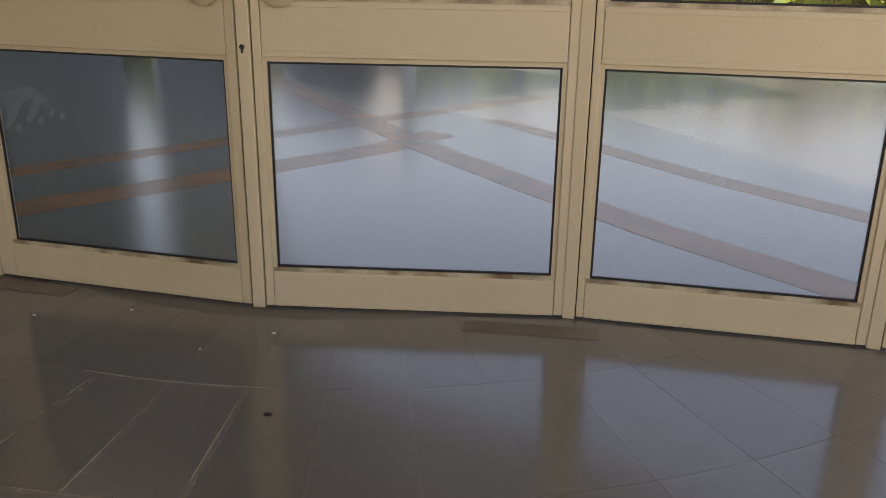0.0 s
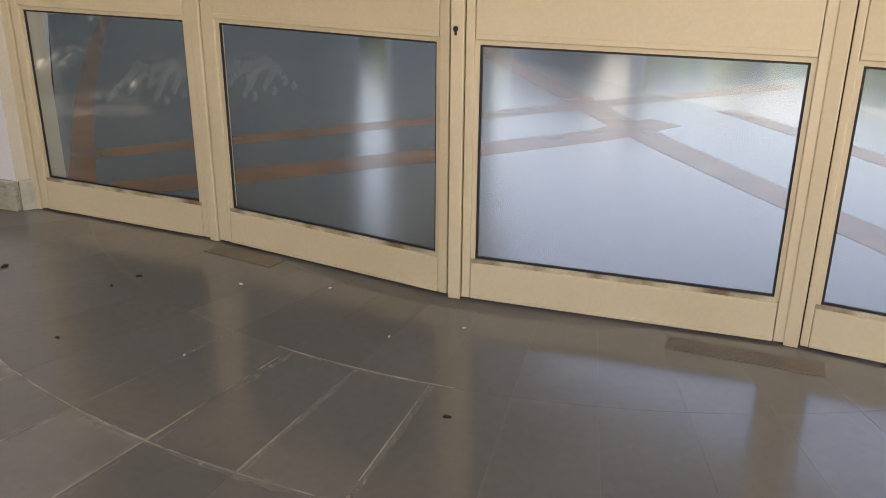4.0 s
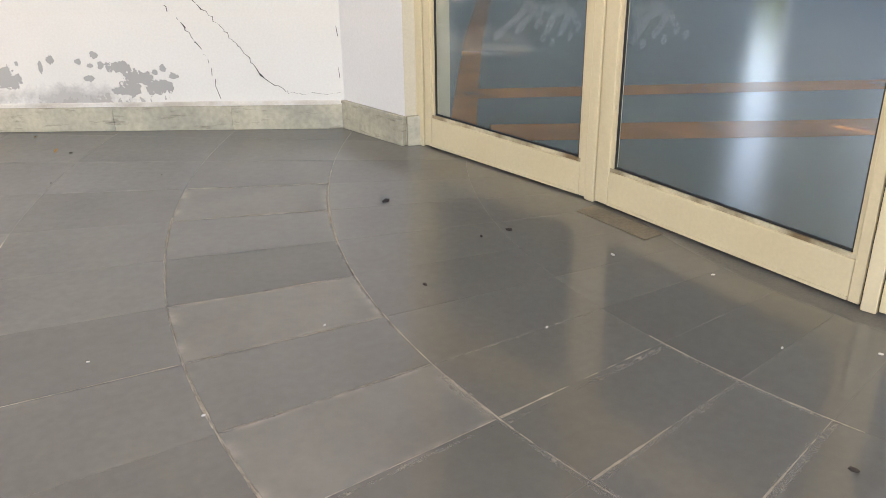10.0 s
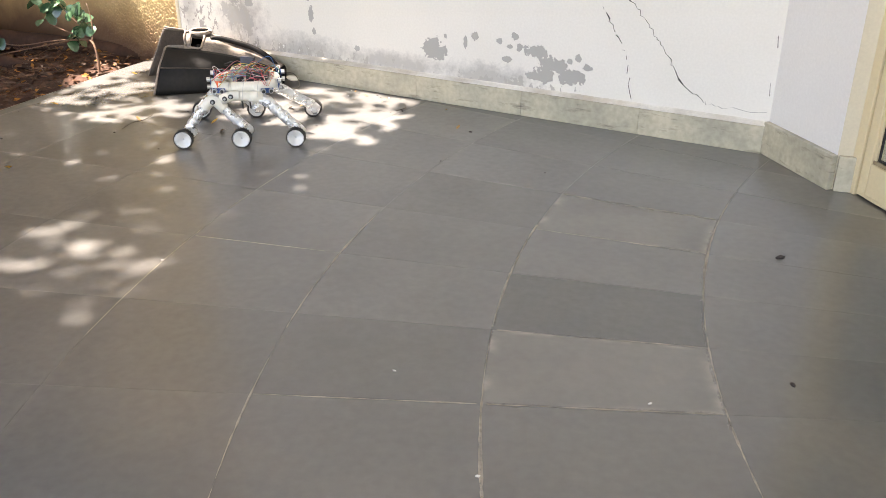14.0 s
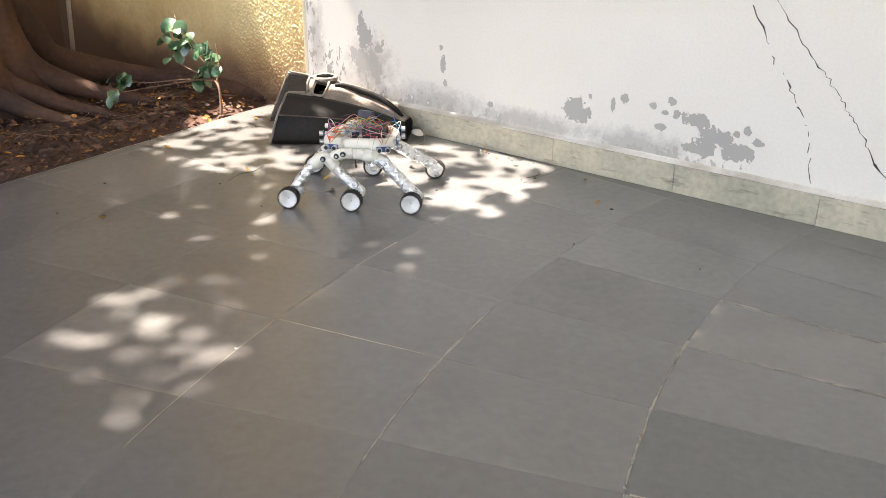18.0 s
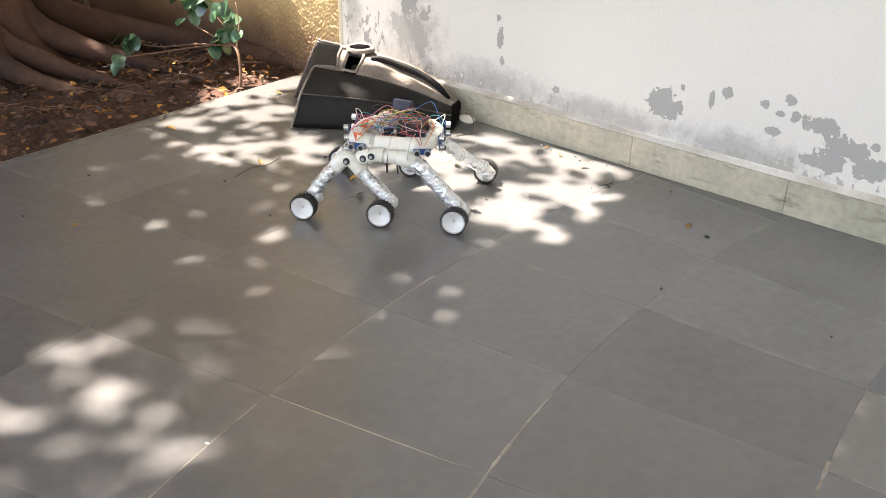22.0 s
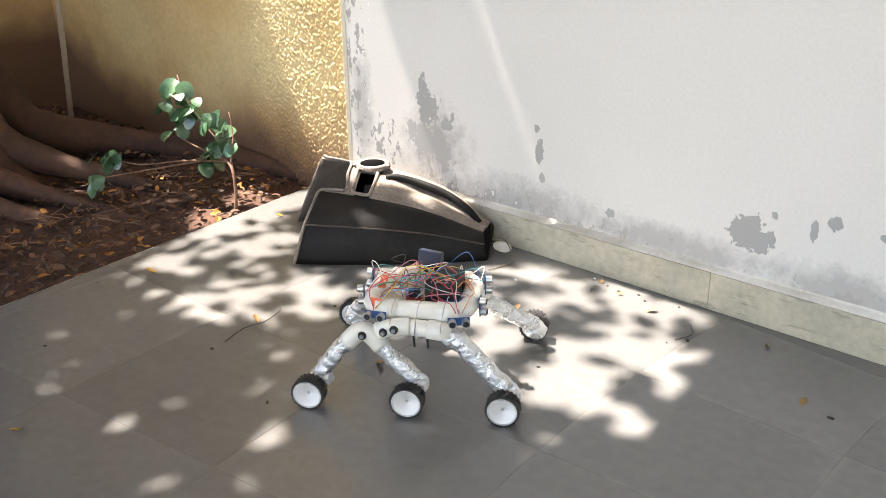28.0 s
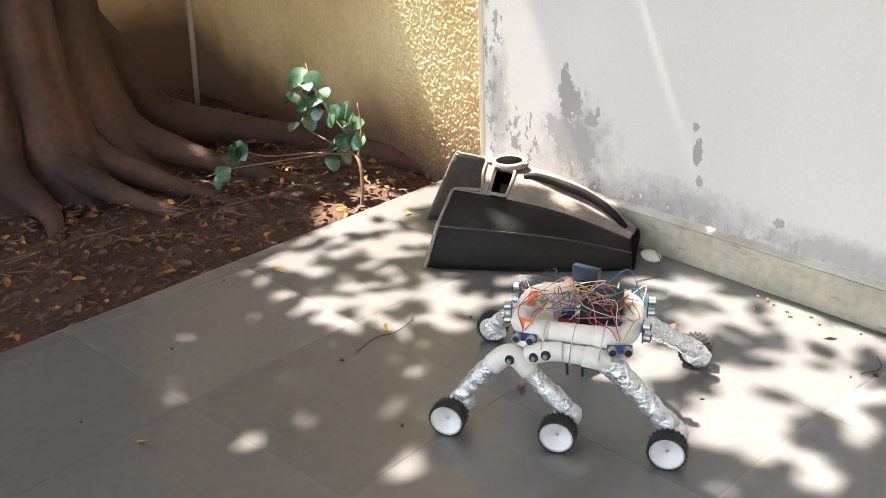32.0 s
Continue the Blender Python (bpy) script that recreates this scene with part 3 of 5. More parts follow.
for k in range(9000):
    a, rr = radians(rh.uniform(-25, 100)), rh.uniform(11.0, 11.9)
    top = 1.45 + 0.4 * noise.noise(Vector((a * 9, 0, 2)))
    z = top * rh.random() ** 0.8
    s = rh.uniform(0.14, 0.3)
    c = Vector((2.5 + rr * math.cos(a), -1.0 + rr * math.sin(a), z))
    ax, bx = Vector((rh.uniform(-1, 1), rh.uniform(-1, 1), rh.uniform(-1, 1))).normalized() * s, Vector((rh.uniform(-1, 1), rh.uniform(-1, 1), rh.uniform(-0.4, 0.4))).normalized() * s * 0.6
    bm.faces.new([bm.verts.new(c + d) for d in (-ax, bx, ax, -bx)])
M_HEDGE = material("hedge_leaf", (0.10, 0.16, 0.02), 0.55, second=(0.16, 0.20, 0.03), scale=1.5, amount=1)
tagged(link("garden_hedge", bm, M_HEDGE), "sunlit yellow green garden hedge beyond the hall", "hedge", kind="stuff")
link("court_wall", box((-4.0, 15.0, -0.05), (6.2, 15.2, 2.4)), M_WHITE, kind="structure", label="white wall across the court")

# ---- glass doors ----
def door_leaf(name, a, b, label, left=0.075, right=0.06, post=True, keyhole=False, pull=0.0):
    """A cream aluminium leaf from a to b: stiles, rails, beads, gasket and two panes."""
    m, d = along(a, b)
    door = empty(name, m)
    tagged(door, label, "glass door", kind="structure")
    T = 0.022
    if post:
        part("mullion", box((-0.018, -T - 0.006, 0.0), (0.018, T + 0.006, ROOF), None, 0.003), M_CREAM, door)
        # black strip added to stop light in the gap and draw it dark
        part("brush_seal", box((-0.0262, -0.010, 0.002), (0.0262, 0.010, 2.30)), M_GASKET, door, "black strip added to darken the gap beside the mullion")
        x0 = 0.021
    else:
        x0 = 0.0
    part("stile", box((x0, -T, 0.006), (left, T, 2.30), None, 0.003), M_CREAM, door)
    part("stile", box((d - right, -T, 0.006), (d - 0.021, T, 2.30), None, 0.003), M_CREAM, door)
    for z0, z1, nm in ((0.006, 0.112, "bottom_rail"), (0.722, 0.868, "lock_rail"), (2.20, 2.30, "top_rail")):
        part(nm, box((left + 0.0012, -T + 0.001, z0), (d - right - 0.0012, T - 0.001, z1), None, 0.003), M_CREAM, door)
    # raised edge strips along the lock rail and the foot of the leaf
    for z0, z1 in ((0.724, 0.738), (0.852, 0.866), (0.0065, 0.016)):
        part("rail_strip", box((left + 0.002, -T - 0.0015, z0), (d - right - 0.002, -T + 0.004, z1), None, 0.0012), M_CREAM, door)
    part("header", box((0.0, -T - 0.004, 2.305), (d - 0.02, T + 0.004, ROOF)), M_CREAM, door)
    for z0, z1 in ((0.112, 0.722), (0.868, 2.20)):
        w = 0.012
        part("glazing_bead", box((left, -T + 0.007, z0), (d - right, -T + 0.018, z0 + w)), M_BEAD, door, "cream bead stained brown")
        bm = bmesh.new()
        for lo, hi in (((left, -T + 0.007, z1 - w), (d - right, -T + 0.018, z1)),
                       ((left, -T + 0.007, z0 + w), (left + w, -T + 0.018, z1 - w)), ((d - right - w, -T + 0.007, z0 + w), (d - right, -T + 0.018, z1 - w))):
            add_box(bm, lo, hi)
        part("glazing_bead", bm, M_CREAM, door)
        g = 0.006
        bm = bmesh.new()
        for lo, hi in (((left + w, -T + 0.012, z0 + w), (d - right - w, -T + 0.017, z0 + w + g)), ((left + w, -T + 0.012, z1 - w - g), (d - right - w, -T + 0.017, z1 - w)),
                       ((left + w, -T + 0.012, z0 + w + g), (left + w + g, -T + 0.017, z1 - w - g)), ((d - right - w - g, -T + 0.012, z0 + w + g), (d - right - w, -T + 0.017, z1 - w - g))):
            add_box(bm, lo, hi)
        part("gasket", bm, M_GASKET, door, "black rubber gasket")
        pane = part("pane", box((left + w * 0.5, -0.003, z0 + w * 0.5), (d - right - w * 0.5, 0.002, z1 - w * 0.5)), M_GLASS, door, "clear reflective glass pane")
        pane.visible_shadow = False
    if keyhole:
        bm = bmesh.new()
        r = bmesh.ops.create_cone(bm, cap_ends=True, segments=16, radius1=0.007, radius2=0.007, depth=0.003)
        bmesh.ops.transform(bm, matrix=Matrix.Rotation(radians(90), 4, "X"), verts=bm.verts)
        add_box(bm, (-0.003, -0.0015, -0.016), (0.003, 0.0015, 0.0))
        k = part("keyhole", bm, M_GASKET, door, "dark keyhole with worn edge")
        k.location = (-0.004, -T - 0.0068, 0.748)
    if pull:
        bm = bmesh.new()
        bmesh.ops.create_uvsphere(bm, u_segments=24, v_segments=14, radius=1.0)
        bmesh.ops.transform(bm, matrix=Matrix.Diagonal((0.055, 0.022, 0.055, 1)), verts=bm.verts)
        h = part("door_pull", bm, M_CREAM, door, "rounded cream door pull", True)
        h.location = (pull if pull > 0 else d + pull, -T - 0.014, 0.905)
    return door


door_leaf("door_1", DOOR_LINE[0], DOOR_LINE[1], "cream aluminium framed glass door beside the jamb", 0.056, 0.046)
door_leaf("door_2", DOOR_LINE[1], DOOR_LINE[2], "cream aluminium framed glass door, closed", 0.072, 0.050, pull=-0.10)
door_leaf("door_3", DOOR_LINE[2], DOOR_LINE[3], "cream aluminium framed glass door with a keyhole", 0.045, 0.047, keyhole=True, pull=0.10)
door_leaf("door_4", DOOR_LINE[3], DOOR_LINE[4], "cream aluminium framed glass door, closed", 0.041, 0.048)
door_leaf("door_5", DOOR_LINE[4], DOOR_LINE[5], "cream aluminium framed glass door, closed", 0.046, 0.048)
door_leaf("door_6", DOOR_LINE[5], DOOR_LINE[6], "cream aluminium framed glass door, closed", 0.046, 0.048)
link("door_trim", box((-0.052, -0.032, 0.0), (-0.019, 0.03, ROOF), along(DOOR_LINE[0], DOOR_LINE[1])[0], 0.004), M_CREAM, kind="structure",
     label="cream aluminium door frame trim")

# pale stone strips let into the floor at the door feet
for a, b, w in (((1.075, -0.875), (1.235, -1.095), 0.075), ((2.02, -2.00), (2.28, -2.27), 0.07)):
    m, d = along(a, b)
    link("threshold_strip", box((0, -w, -0.01), (d, 0, 0.0025), m), M_SKIRT2, kind="structure", label="brownish worn stone strip at the door foot")

# ---- sweeping and leaf helpers ----
def sweep(bm, path, radii, sides=10, cap=True, wobble=0.0, seed=0, twist=None):
    """A tube along points with a radius at each, closed at the ends."""
    r = random.Random(seed)
    pts = [Vector(p) for p in path]
    if not isinstance(radii, (list, tuple)):
        radii = [radii] * len(pts)
    up = Vector((0, 0, 1))
    rings, ref = [], None
    for k, p in enumerate(pts):
        t = (pts[min(k + 1, len(pts) - 1)] - pts[max(k - 1, 0)]).normalized()
        if ref is None:
            ref = t.cross(up) if abs(t.dot(up)) < 0.95 else t.cross(Vector((1, 0, 0)))
        ref = (ref - t * ref.dot(t)).normalized()
        other = t.cross(ref)
        rings.append([bm.verts.new(p + (ref * math.cos(a) + other * math.sin(a)) * radii[k] * (1 + r.uniform(-wobble, wobble)))
                      for a in [2 * math.pi * j / sides for j in range(sides)]])
    for a, b in zip(rings, rings[1:]):
        for j in range(sides):
            bm.faces.new((a[j], a[(j + 1) % sides], b[(j + 1) % sides], b[j]))
    if cap:
        bm.faces.new(rings[0][::-1])
        bm.faces.new(rings[-1])
    return bm


def smooth_path(points, n=24):
    """Points along a Catmull-Rom curve through the given ones."""
    p = [Vector(q) for q in points]
    p = [2 * p[0] - p[1], *p, 2 * p[-1] - p[-2]]
    out = []
    for k in range(n + 1):
        s = k / n * (len(p) - 3)
        i = min(int(s), len(p) - 4)
        t = s - i
        a, b, c, d = p[i:i + 4]
        out.append(0.5 * ((2 * b) + (c - a) * t + (2 * a - 5 * b + 4 * c - d) * t * t + (3 * b - a - 3 * c + d) * t ** 3))
    return out


def add_leaf(bm, m, length, width, fold=0.25, curl=0.15, rounded=False):
    """A folded leaf blade with a midrib, eight faces."""
    rows = ((0.0, 0.06), (0.25, 0.85), (0.55, 1.0), (0.82, 0.62), (1.0, 0.05)) if not rounded else ((0.0, 0.30), (0.2, 0.92), (0.5, 1.0), (0.8, 0.78), (1.0, 0.22))
    prev = None
    for s, w in rows:
        z = -curl * length * s * s
        q = [bm.verts.new(m @ Vector((s * length, side * w * width / 2, z + abs(side) * fold * w * width / 2))) for side in (-1, 0, 1)]
        if prev:
            bm.faces.new((prev[0], prev[1], q[1], q[0]))
            bm.faces.new((prev[1], prev[2], q[2], q[1]))
        prev = q


def turned(x, y, z, yaw, pitch, roll=0.0):
    return Matrix.Translation((x, y, z)) @ Matrix.Rotation(yaw, 4, "Z") @ Matrix.Rotation(pitch, 4, "Y") @ Matrix.Rotation(roll, 4, "X")


# ---- the tree beside the porch ----
M_BARK = material("smooth_fig_bark", (0.100, 0.045, 0.025), 0.85, second=(0.038, 0.017, 0.010), scale=3.0, amount=1, fine=0.2, fine_scale=40, bump=0.5, bump_scale=18)
M_CROWN = material("tree_foliage", (0.05, 0.09, 0.02), 0.6, second=(0.07, 0.11, 0.03), scale=1, amount=1)
tree = empty("tree", pose(-3.90, -1.03, SOIL))
tagged(tree, "large fig tree with buttress roots in leaf-strewn soil", "tree")
bm = bmesh.new()
SIDES, LEVELS = 126, [(0.0, 0.55), (0.04, 0.51), (0.08, 0.47), (0.14, 0.435), (0.2, 0.41), (0.3, 0.38), (0.4, 0.36), (0.55, 0.345), (0.7, 0.335), (0.9, 0.32), (1.1, 0.31), (1.6, 0.30), (2.4, 0.29), (3.4, 0.26), (4.4, 0.22)]
rings = []
for z, r in LEVELS:
    ring = []
    for j in range(SIDES):
        a = 2 * math.pi * j / SIDES
        # fused roots: rounded columns parted by deep narrow grooves that wander as they rise
        b1 = a + 0.10 * math.sin(2.1 * z + 1.0) + 0.07 * math.sin(5 * a)
        fold = 1 - abs(math.sin(4.5 * b1 + 0.6))
        fine = 1 - abs(math.sin(9.5 * b1 + 0.8 * z))
        rr = 1.06 * r * (1 + 0.06 * math.exp(-2 * z) - (0.20 + 0.16 * math.exp(-3 * z)) * fold ** 3 - 0.05 * fine ** 4) * (1 + 0.03 * math.sin(3 * a + 2 * z))
        ring.append(bm.verts.new((rr * math.cos(a) + 0.10 * z * 0.4, rr * math.sin(a) - 0.02 * z - 0.22 * max(z - 0.7, 0), z - 0.03)))
    rings.append(ring)
for a, b in zip(rings, rings[1:]):
    for j in range(SIDES):
        bm.faces.new((a[j], a[(j + 1) % SIDES], b[(j + 1) % SIDES], b[j]))
part("trunk", bm, M_BARK, tree, "fluted brown trunk", True)
ROOTS = [([(0.12, 0.48, 0.15), (0.22, 0.80, 0.05), (0.50, 0.98, 0.02), (0.85, 1.07, 0.005), (1.15, 1.11, -0.015), (1.40, 1.13, -0.06)], (0.09, 0.062, 0.052, 0.045, 0.035, 0.015)),
         ([(0.30, 0.30, 0.16), (0.48, 0.50, 0.05), (0.72, 0.62, 0.01), (1.0, 0.72, -0.03)], (0.07, 0.040, 0.030, 0.012)),
         ([(0.36, 0.12, 0.14), (0.58, 0.30, 0.03), (0.82, 0.40, 0.0), (1.05, 0.48, -0.03)], (0.07, 0.034, 0.024, 0.010)),
         ([(0.40, 0.0, 0.15), (0.62, 0.12, 0.05), (0.78, 0.22, 0.0), (0.95, 0.25, -0.03)], (0.065, 0.036, 0.026, 0.010)),
         ([(0.38, -0.15, 0.12), (0.60, -0.10, 0.03), (0.85, -0.16, -0.02)], (0.07, 0.035, 0.012))]
ROOTS += [([(0.30, -0.32, 0.14), (0.50, -0.52, 0.03), (0.7, -0.9, -0.03)], (0.11, 0.07, 0.03)),
         ([(0.0, 0.42, 0.14), (-0.1, 0.75, 0.03), (-0.3, 1.0, -0.03)], (0.11, 0.06, 0.03)),
         ([(-0.3, -0.35, 0.14), (-0.5, -0.7, 0.03), (-0.4, -1.2, -0.03)], (0.12, 0.07, 0.03))]
for k, (pts, rad) in enumerate(ROOTS):
    pts, rad = [(pts[0][0] * 0.45, pts[0][1] * 0.45, 0.62), (pts[0][0] * 0.80, pts[0][1] * 0.80, 0.32), *pts], (rad[0] * 0.9, rad[0] * 1.05, *rad)
    path = smooth_path(pts, 18)
    rr = [np.interp(i / 18 * (len(rad) - 1), range(len(rad)), rad) for i in range(19)]
    part("root", sweep(bmesh.new(), path, [float(v) for v in rr], 12, wobble=0.05, seed=k), M_BARK, tree, smooth=True)
for k, (pts, rad) in enumerate((([(0.15, -0.85, 4.2), (0.7, -1.6, 5.0), (1.5, -2.2, 5.5), (2.4, -2.6, 5.7)], (0.17, 0.12, 0.08, 0.03)),
                                ([(0.1, -0.85, 4.2), (-0.6, -1.5, 5.2), (-1.2, -2.3, 5.9)], (0.16, 0.10, 0.04)),
                                ([(0.2, -0.85, 4.2), (0.6, -1.9, 5.0), (1.2, -2.9, 5.6)], (0.15, 0.10, 0.03)),
                                ([(0.1, -0.80, 4.2), (-1.2, -0.2, 5.2), (-2.2, 1.2, 6.0)], (0.15, 0.10, 0.03)))):
    path = smooth_path(pts, 14)
    rr = [float(np.interp(i / 14 * (len(rad) - 1), range(len(rad)), rad)) for i in range(15)]
    part("limb", sweep(bmesh.new(), path, rr, 10, wobble=0.04, seed=40 + k), M_BARK, tree, smooth=True)


def shade_wanted(x, y):
    """How closely the leaves stand over a place of the ground, along the sun's way: 1 closed, 0 open."""
    def soft(v, lo, hi, w):
        return min(max((v - lo) / w, 0), 1) * min(max((hi - v) / w, 0), 1)
    spots = (0.92 * soft(x + 0.42 * y, -2.05, -1.08, 0.10) * soft(y, -0.74, 0.5, 0.14) * soft(x, -1.94, -0.8, 0.08),
             1.08 * soft(x + 0.42 * y, -1.85, -1.14, 0.08) * soft(y, -0.73, -0.24, 0.14),
             0.92 * soft(x, -2.66, -1.74, 0.10) * soft(y, -1.00, 0.5, 0.15),
             0.2 * soft(x, -2.0, -1.3, 0.12) * soft(y, -1.34, -0.8, 0.12),
             0.78 * soft(x, -1.78, -0.84, 0.14) * soft(y, -1.90, -1.54, 0.12),
             0.8 * soft(x, -3.0, -2.5, 0.06) * soft(y, -0.46, -0.16, 0.06))
    beside = (x + 2.148) * -0.70 + (y + 0.524) * 0.71      # how far behind the near foot of the housing
    if -0.03 < beside < 0.085 and -2.2 < x < -1.68:
        return 1.0
    if 0.095 < beside < 0.32 and -2.32 < x < -1.72 and y < -0.03:
        return -0.35
    return 1.0 - max(spots)


bm = bmesh.new()
rl = random.Random(11)
done = 0
while done < 43000:
    near = rl.random() < 0.42
    fx, fy = (rl.uniform(-3.2, -0.5), rl.uniform(-3.2, 0.8)) if near else (rl.uniform(-9.5, -0.5), rl.uniform(-6.0, 2.6))
    if not near and fx > -3.2 and -3.2 < fy < 0.8:
        continue
    w = shade_wanted(fx, fy)
    clump = noise.noise(Vector((fx * 10, fy * 10, 3.0))) + 0.6 * noise.noise(Vector((fx * 23, fy * 23, 9.0)))
    walls = fy > -0.02
    if -1.76 < fx < -1.50 and -0.035 < fy < 0.014:
        w = 1.0
    if w < 0.98 and not (walls and -2.0 < fx < -1.50) and clump < 0.32 - 1.05 * w:
        continue
    if -2.74 < fx < -1.97 and -0.10 < fy < 0.3 and clump < 0.75 or -1.82 < fx < -1.52 and fy > 0.012 and clump < -0.16 or -1.66 < fx < -1.18 and -0.14 < fy < -0.02 and clump < 0.4:
        continue
    if -3.04 < fx < -2.50 and -0.50 < fy < -0.14:
        continue
    z = rl.uniform(3.6, 4.7) if near and fy > -1.4 else rl.uniform(5.8, 7.2) if near else rl.uniform(4.3, 5.8)
    place = Vector((fx, fy, 0)) - SUN_WAY * (z / -SUN_WAY.z)
    size = rl.uniform(0.06, 0.095) if near else rl.uniform(0.13, 0.2)
    add_leaf(bm, turned(place.x + 3.90, place.y + 1.03, z - SOIL, rl.uniform(0, 6.3), rl.uniform(-0.5, 0.5), rl.uniform(-0.5, 0.5)), size, size * 0.62)
    done += 1
for k in range(1100):
    fx, fy, z = rl.uniform(-4.1, -2.80), rl.uniform(-0.06, 0.40), rl.uniform(3.6, 5.4)
    place = Vector((fx, fy, 0)) - SUN_WAY * (z / -SUN_WAY.z)
    add_leaf(bm, turned(place.x + 3.90, place.y + 1.03, z - SOIL, rl.uniform(0, 6.3), rl.uniform(-0.4, 0.4), rl.uniform(-0.4, 0.4)), 0.12, 0.075)
crown = part("crown", bm, M_CROWN, tree, "dense green leafy crown with gaps")
tagged(crown, kind="stuff")

# ---- pole, sapling and leaf litter on the soil ----
M_PIPE = material("pale_plastic_pipe", (0.55, 0.47, 0.36), 0.5, second=(0.45, 0.37, 0.28), scale=5, amount=0.8, fine=0.06)
pole = link("pole", sweep(bmesh.new(), [(-4.22, -0.20, SOIL - 0.02), (-4.30, -0.10, 0.9), (-4.38, -0.02, 1.9)], 0.012, 14), M_PIPE, smooth=True)
tagged(pole, "thin pale plastic pipe leaning against the ochre wall", "pipe")

M_STEM = material("sapling_stem", (0.22, 0.12, 0.07), 0.8, second=(0.15, 0.08, 0.05), scale=30, amount=1, bump=0.2)
M_GREEN = material("sapling_leaf", (0.032, 0.095, 0.042), 0.26, second=(0.072, 0.150, 0.075), scale=22, amount=1, fine=0.15, fine_scale=90, vary=0.25, spec=1.0)
sapling = empty("sapling", pose(-2.69, -0.355, SOIL))
tagged(sapling, "young sapling with round glossy green leaves at the porch edge", "sapling")
part("stem", sweep(bmesh.new(), smooth_path([(0, 0, 0), (-0.015, 0.02, 0.07), (-0.045, 0.035, 0.14), (-0.10, 0.04, 0.165), (-0.16, 0.03, 0.155)], 16),
                   [0.0075 - 0.0003 * k for k in range(17)], 8), M_STEM, sapling, smooth=True)
BRANCHES = [[(-0.04, 0.035, 0.135), (-0.10, 0.06, 0.18), (-0.19, 0.05, 0.25), (-0.27, 0.03, 0.34), (-0.33, 0.04, 0.42)],
            [(-0.10, 0.04, 0.165), (-0.20, 0.00, 0.20), (-0.27, -0.03, 0.235)],
            [(-0.08, 0.04, 0.16), (-0.20, -0.05, 0.16), (-0.34, -0.14, 0.14), (-0.46, -0.20, 0.16)],
            [(-0.12, 0.04, 0.165), (-0.28, -0.10, 0.13), (-0.42, -0.24, 0.10)],
            [(-0.06, 0.04, 0.15), (-0.09, 0.08, 0.23), (-0.13, 0.10, 0.31)]]
for k, pts in enumerate(BRANCHES):
    part("twig", sweep(bmesh.new(), smooth_path(pts, 12), [0.004 - 0.0002 * i for i in range(13)], 6), M_STEM, sapling, smooth=True)
rs = random.Random(21)
LEAVES = [(-0.335, 0.04, 0.40, 0.065), (-0.34, 0.00, 0.325, 0.05), (-0.23, 0.02, 0.325, 0.045), (-0.14, 0.07, 0.32, 0.055), (-0.17, 0.05, 0.27, 0.045), (-0.26, -0.02, 0.27, 0.045),
          (-0.15, 0.05, 0.215, 0.055), (-0.155, 0.02, 0.165, 0.055), (-0.21, 0.01, 0.30, 0.04), (-0.45, -0.20, 0.165, 0.055), (-0.42, -0.18, 0.17, 0.045), (-0.43, -0.25, 0.11, 0.05),
          (-0.25, 0.03, 0.355, 0.04), (-0.27, 0.02, 0.30, 0.05), (-0.15, 0.09, 0.25, 0.05), (-0.31, 0.03, 0.345, 0.04), (-0.08, 0.08, 0.215, 0.045), (-0.13, 0.03, 0.19, 0.05),
          (-0.26, 0.04, 0.33, 0.05), (-0.19, 0.09, 0.28, 0.05), (-0.32, 0.01, 0.36, 0.045)]
LEAVES += [(x + rs.uniform(-0.03, 0.03), y + rs.uniform(-0.03, 0.02), z + rs.uniform(-0.025, 0.02), size * 0.85) for x, y, z, size in LEAVES + LEAVES[:14]]
for x, y, z, size in LEAVES:
    bm = bmesh.new()
    add_leaf(bm, Matrix(), size * 1.22, size * 1.08, 0.18, 0.25, rounded=True)
    leaf = part("leaf", bm, M_GREEN, sapling, smooth=True)
    leaf.matrix_basis = turned(x, y, z, rs.uniform(-2.6, 0.8), rs.uniform(0.1, 1.1), rs.uniform(-0.6, 0.6))

M_LITTER = []
for k, (c, d2) in enumerate((((0.17, 0.078, 0.036), (0.09, 0.042, 0.022)), ((0.42, 0.18, 0.03), (0.28, 0.11, 0.02)), ((0.09, 0.05, 0.03), (0.05, 0.03, 0.02)))):
    M_LITTER.append(material("dry_leaf", c, 0.8, second=d2, scale=20, amount=1, fine=0.2))
rq = random.Random(8)
litter_bm = [bmesh.new() for _ in M_LITTER]
for k in range(9500):
    x, y = rq.uniform(FAR_CORNER + 0.02, -2.3), rq.uniform(-3.4, -0.02)
    ex = EDGE0[0] + (EDGE1[0] - EDGE0[0]) * (y - EDGE0[1]) / (EDGE1[1] - EDGE0[1])
    if x > ex - 0.02 or (x + 3.93) ** 2 + (y + 1.06) ** 2 < 0.25:
        continue
    s = rq.uniform(0.014, 0.038)
    add_leaf(litter_bm[rq.choices((0, 1, 2), (5, 1.4, 4))[0]], turned(x, y, SOIL + 0.010 + rq.uniform(0.0, 0.02), rq.uniform(0, 6.3), rq.uniform(-0.4, 0.4), rq.uniform(-0.6, 0.6)), s, s * rq.uniform(0.4, 0.7), 0.4, rq.uniform(-0.3, 0.4))
for bmx, mt in zip(litter_bm, M_LITTER):
    tagged(link("leaf_litter", bmx, mt), "dry brown and orange fallen leaves on the soil", "leaf litter", kind="stuff")
bm = bmesh.new()
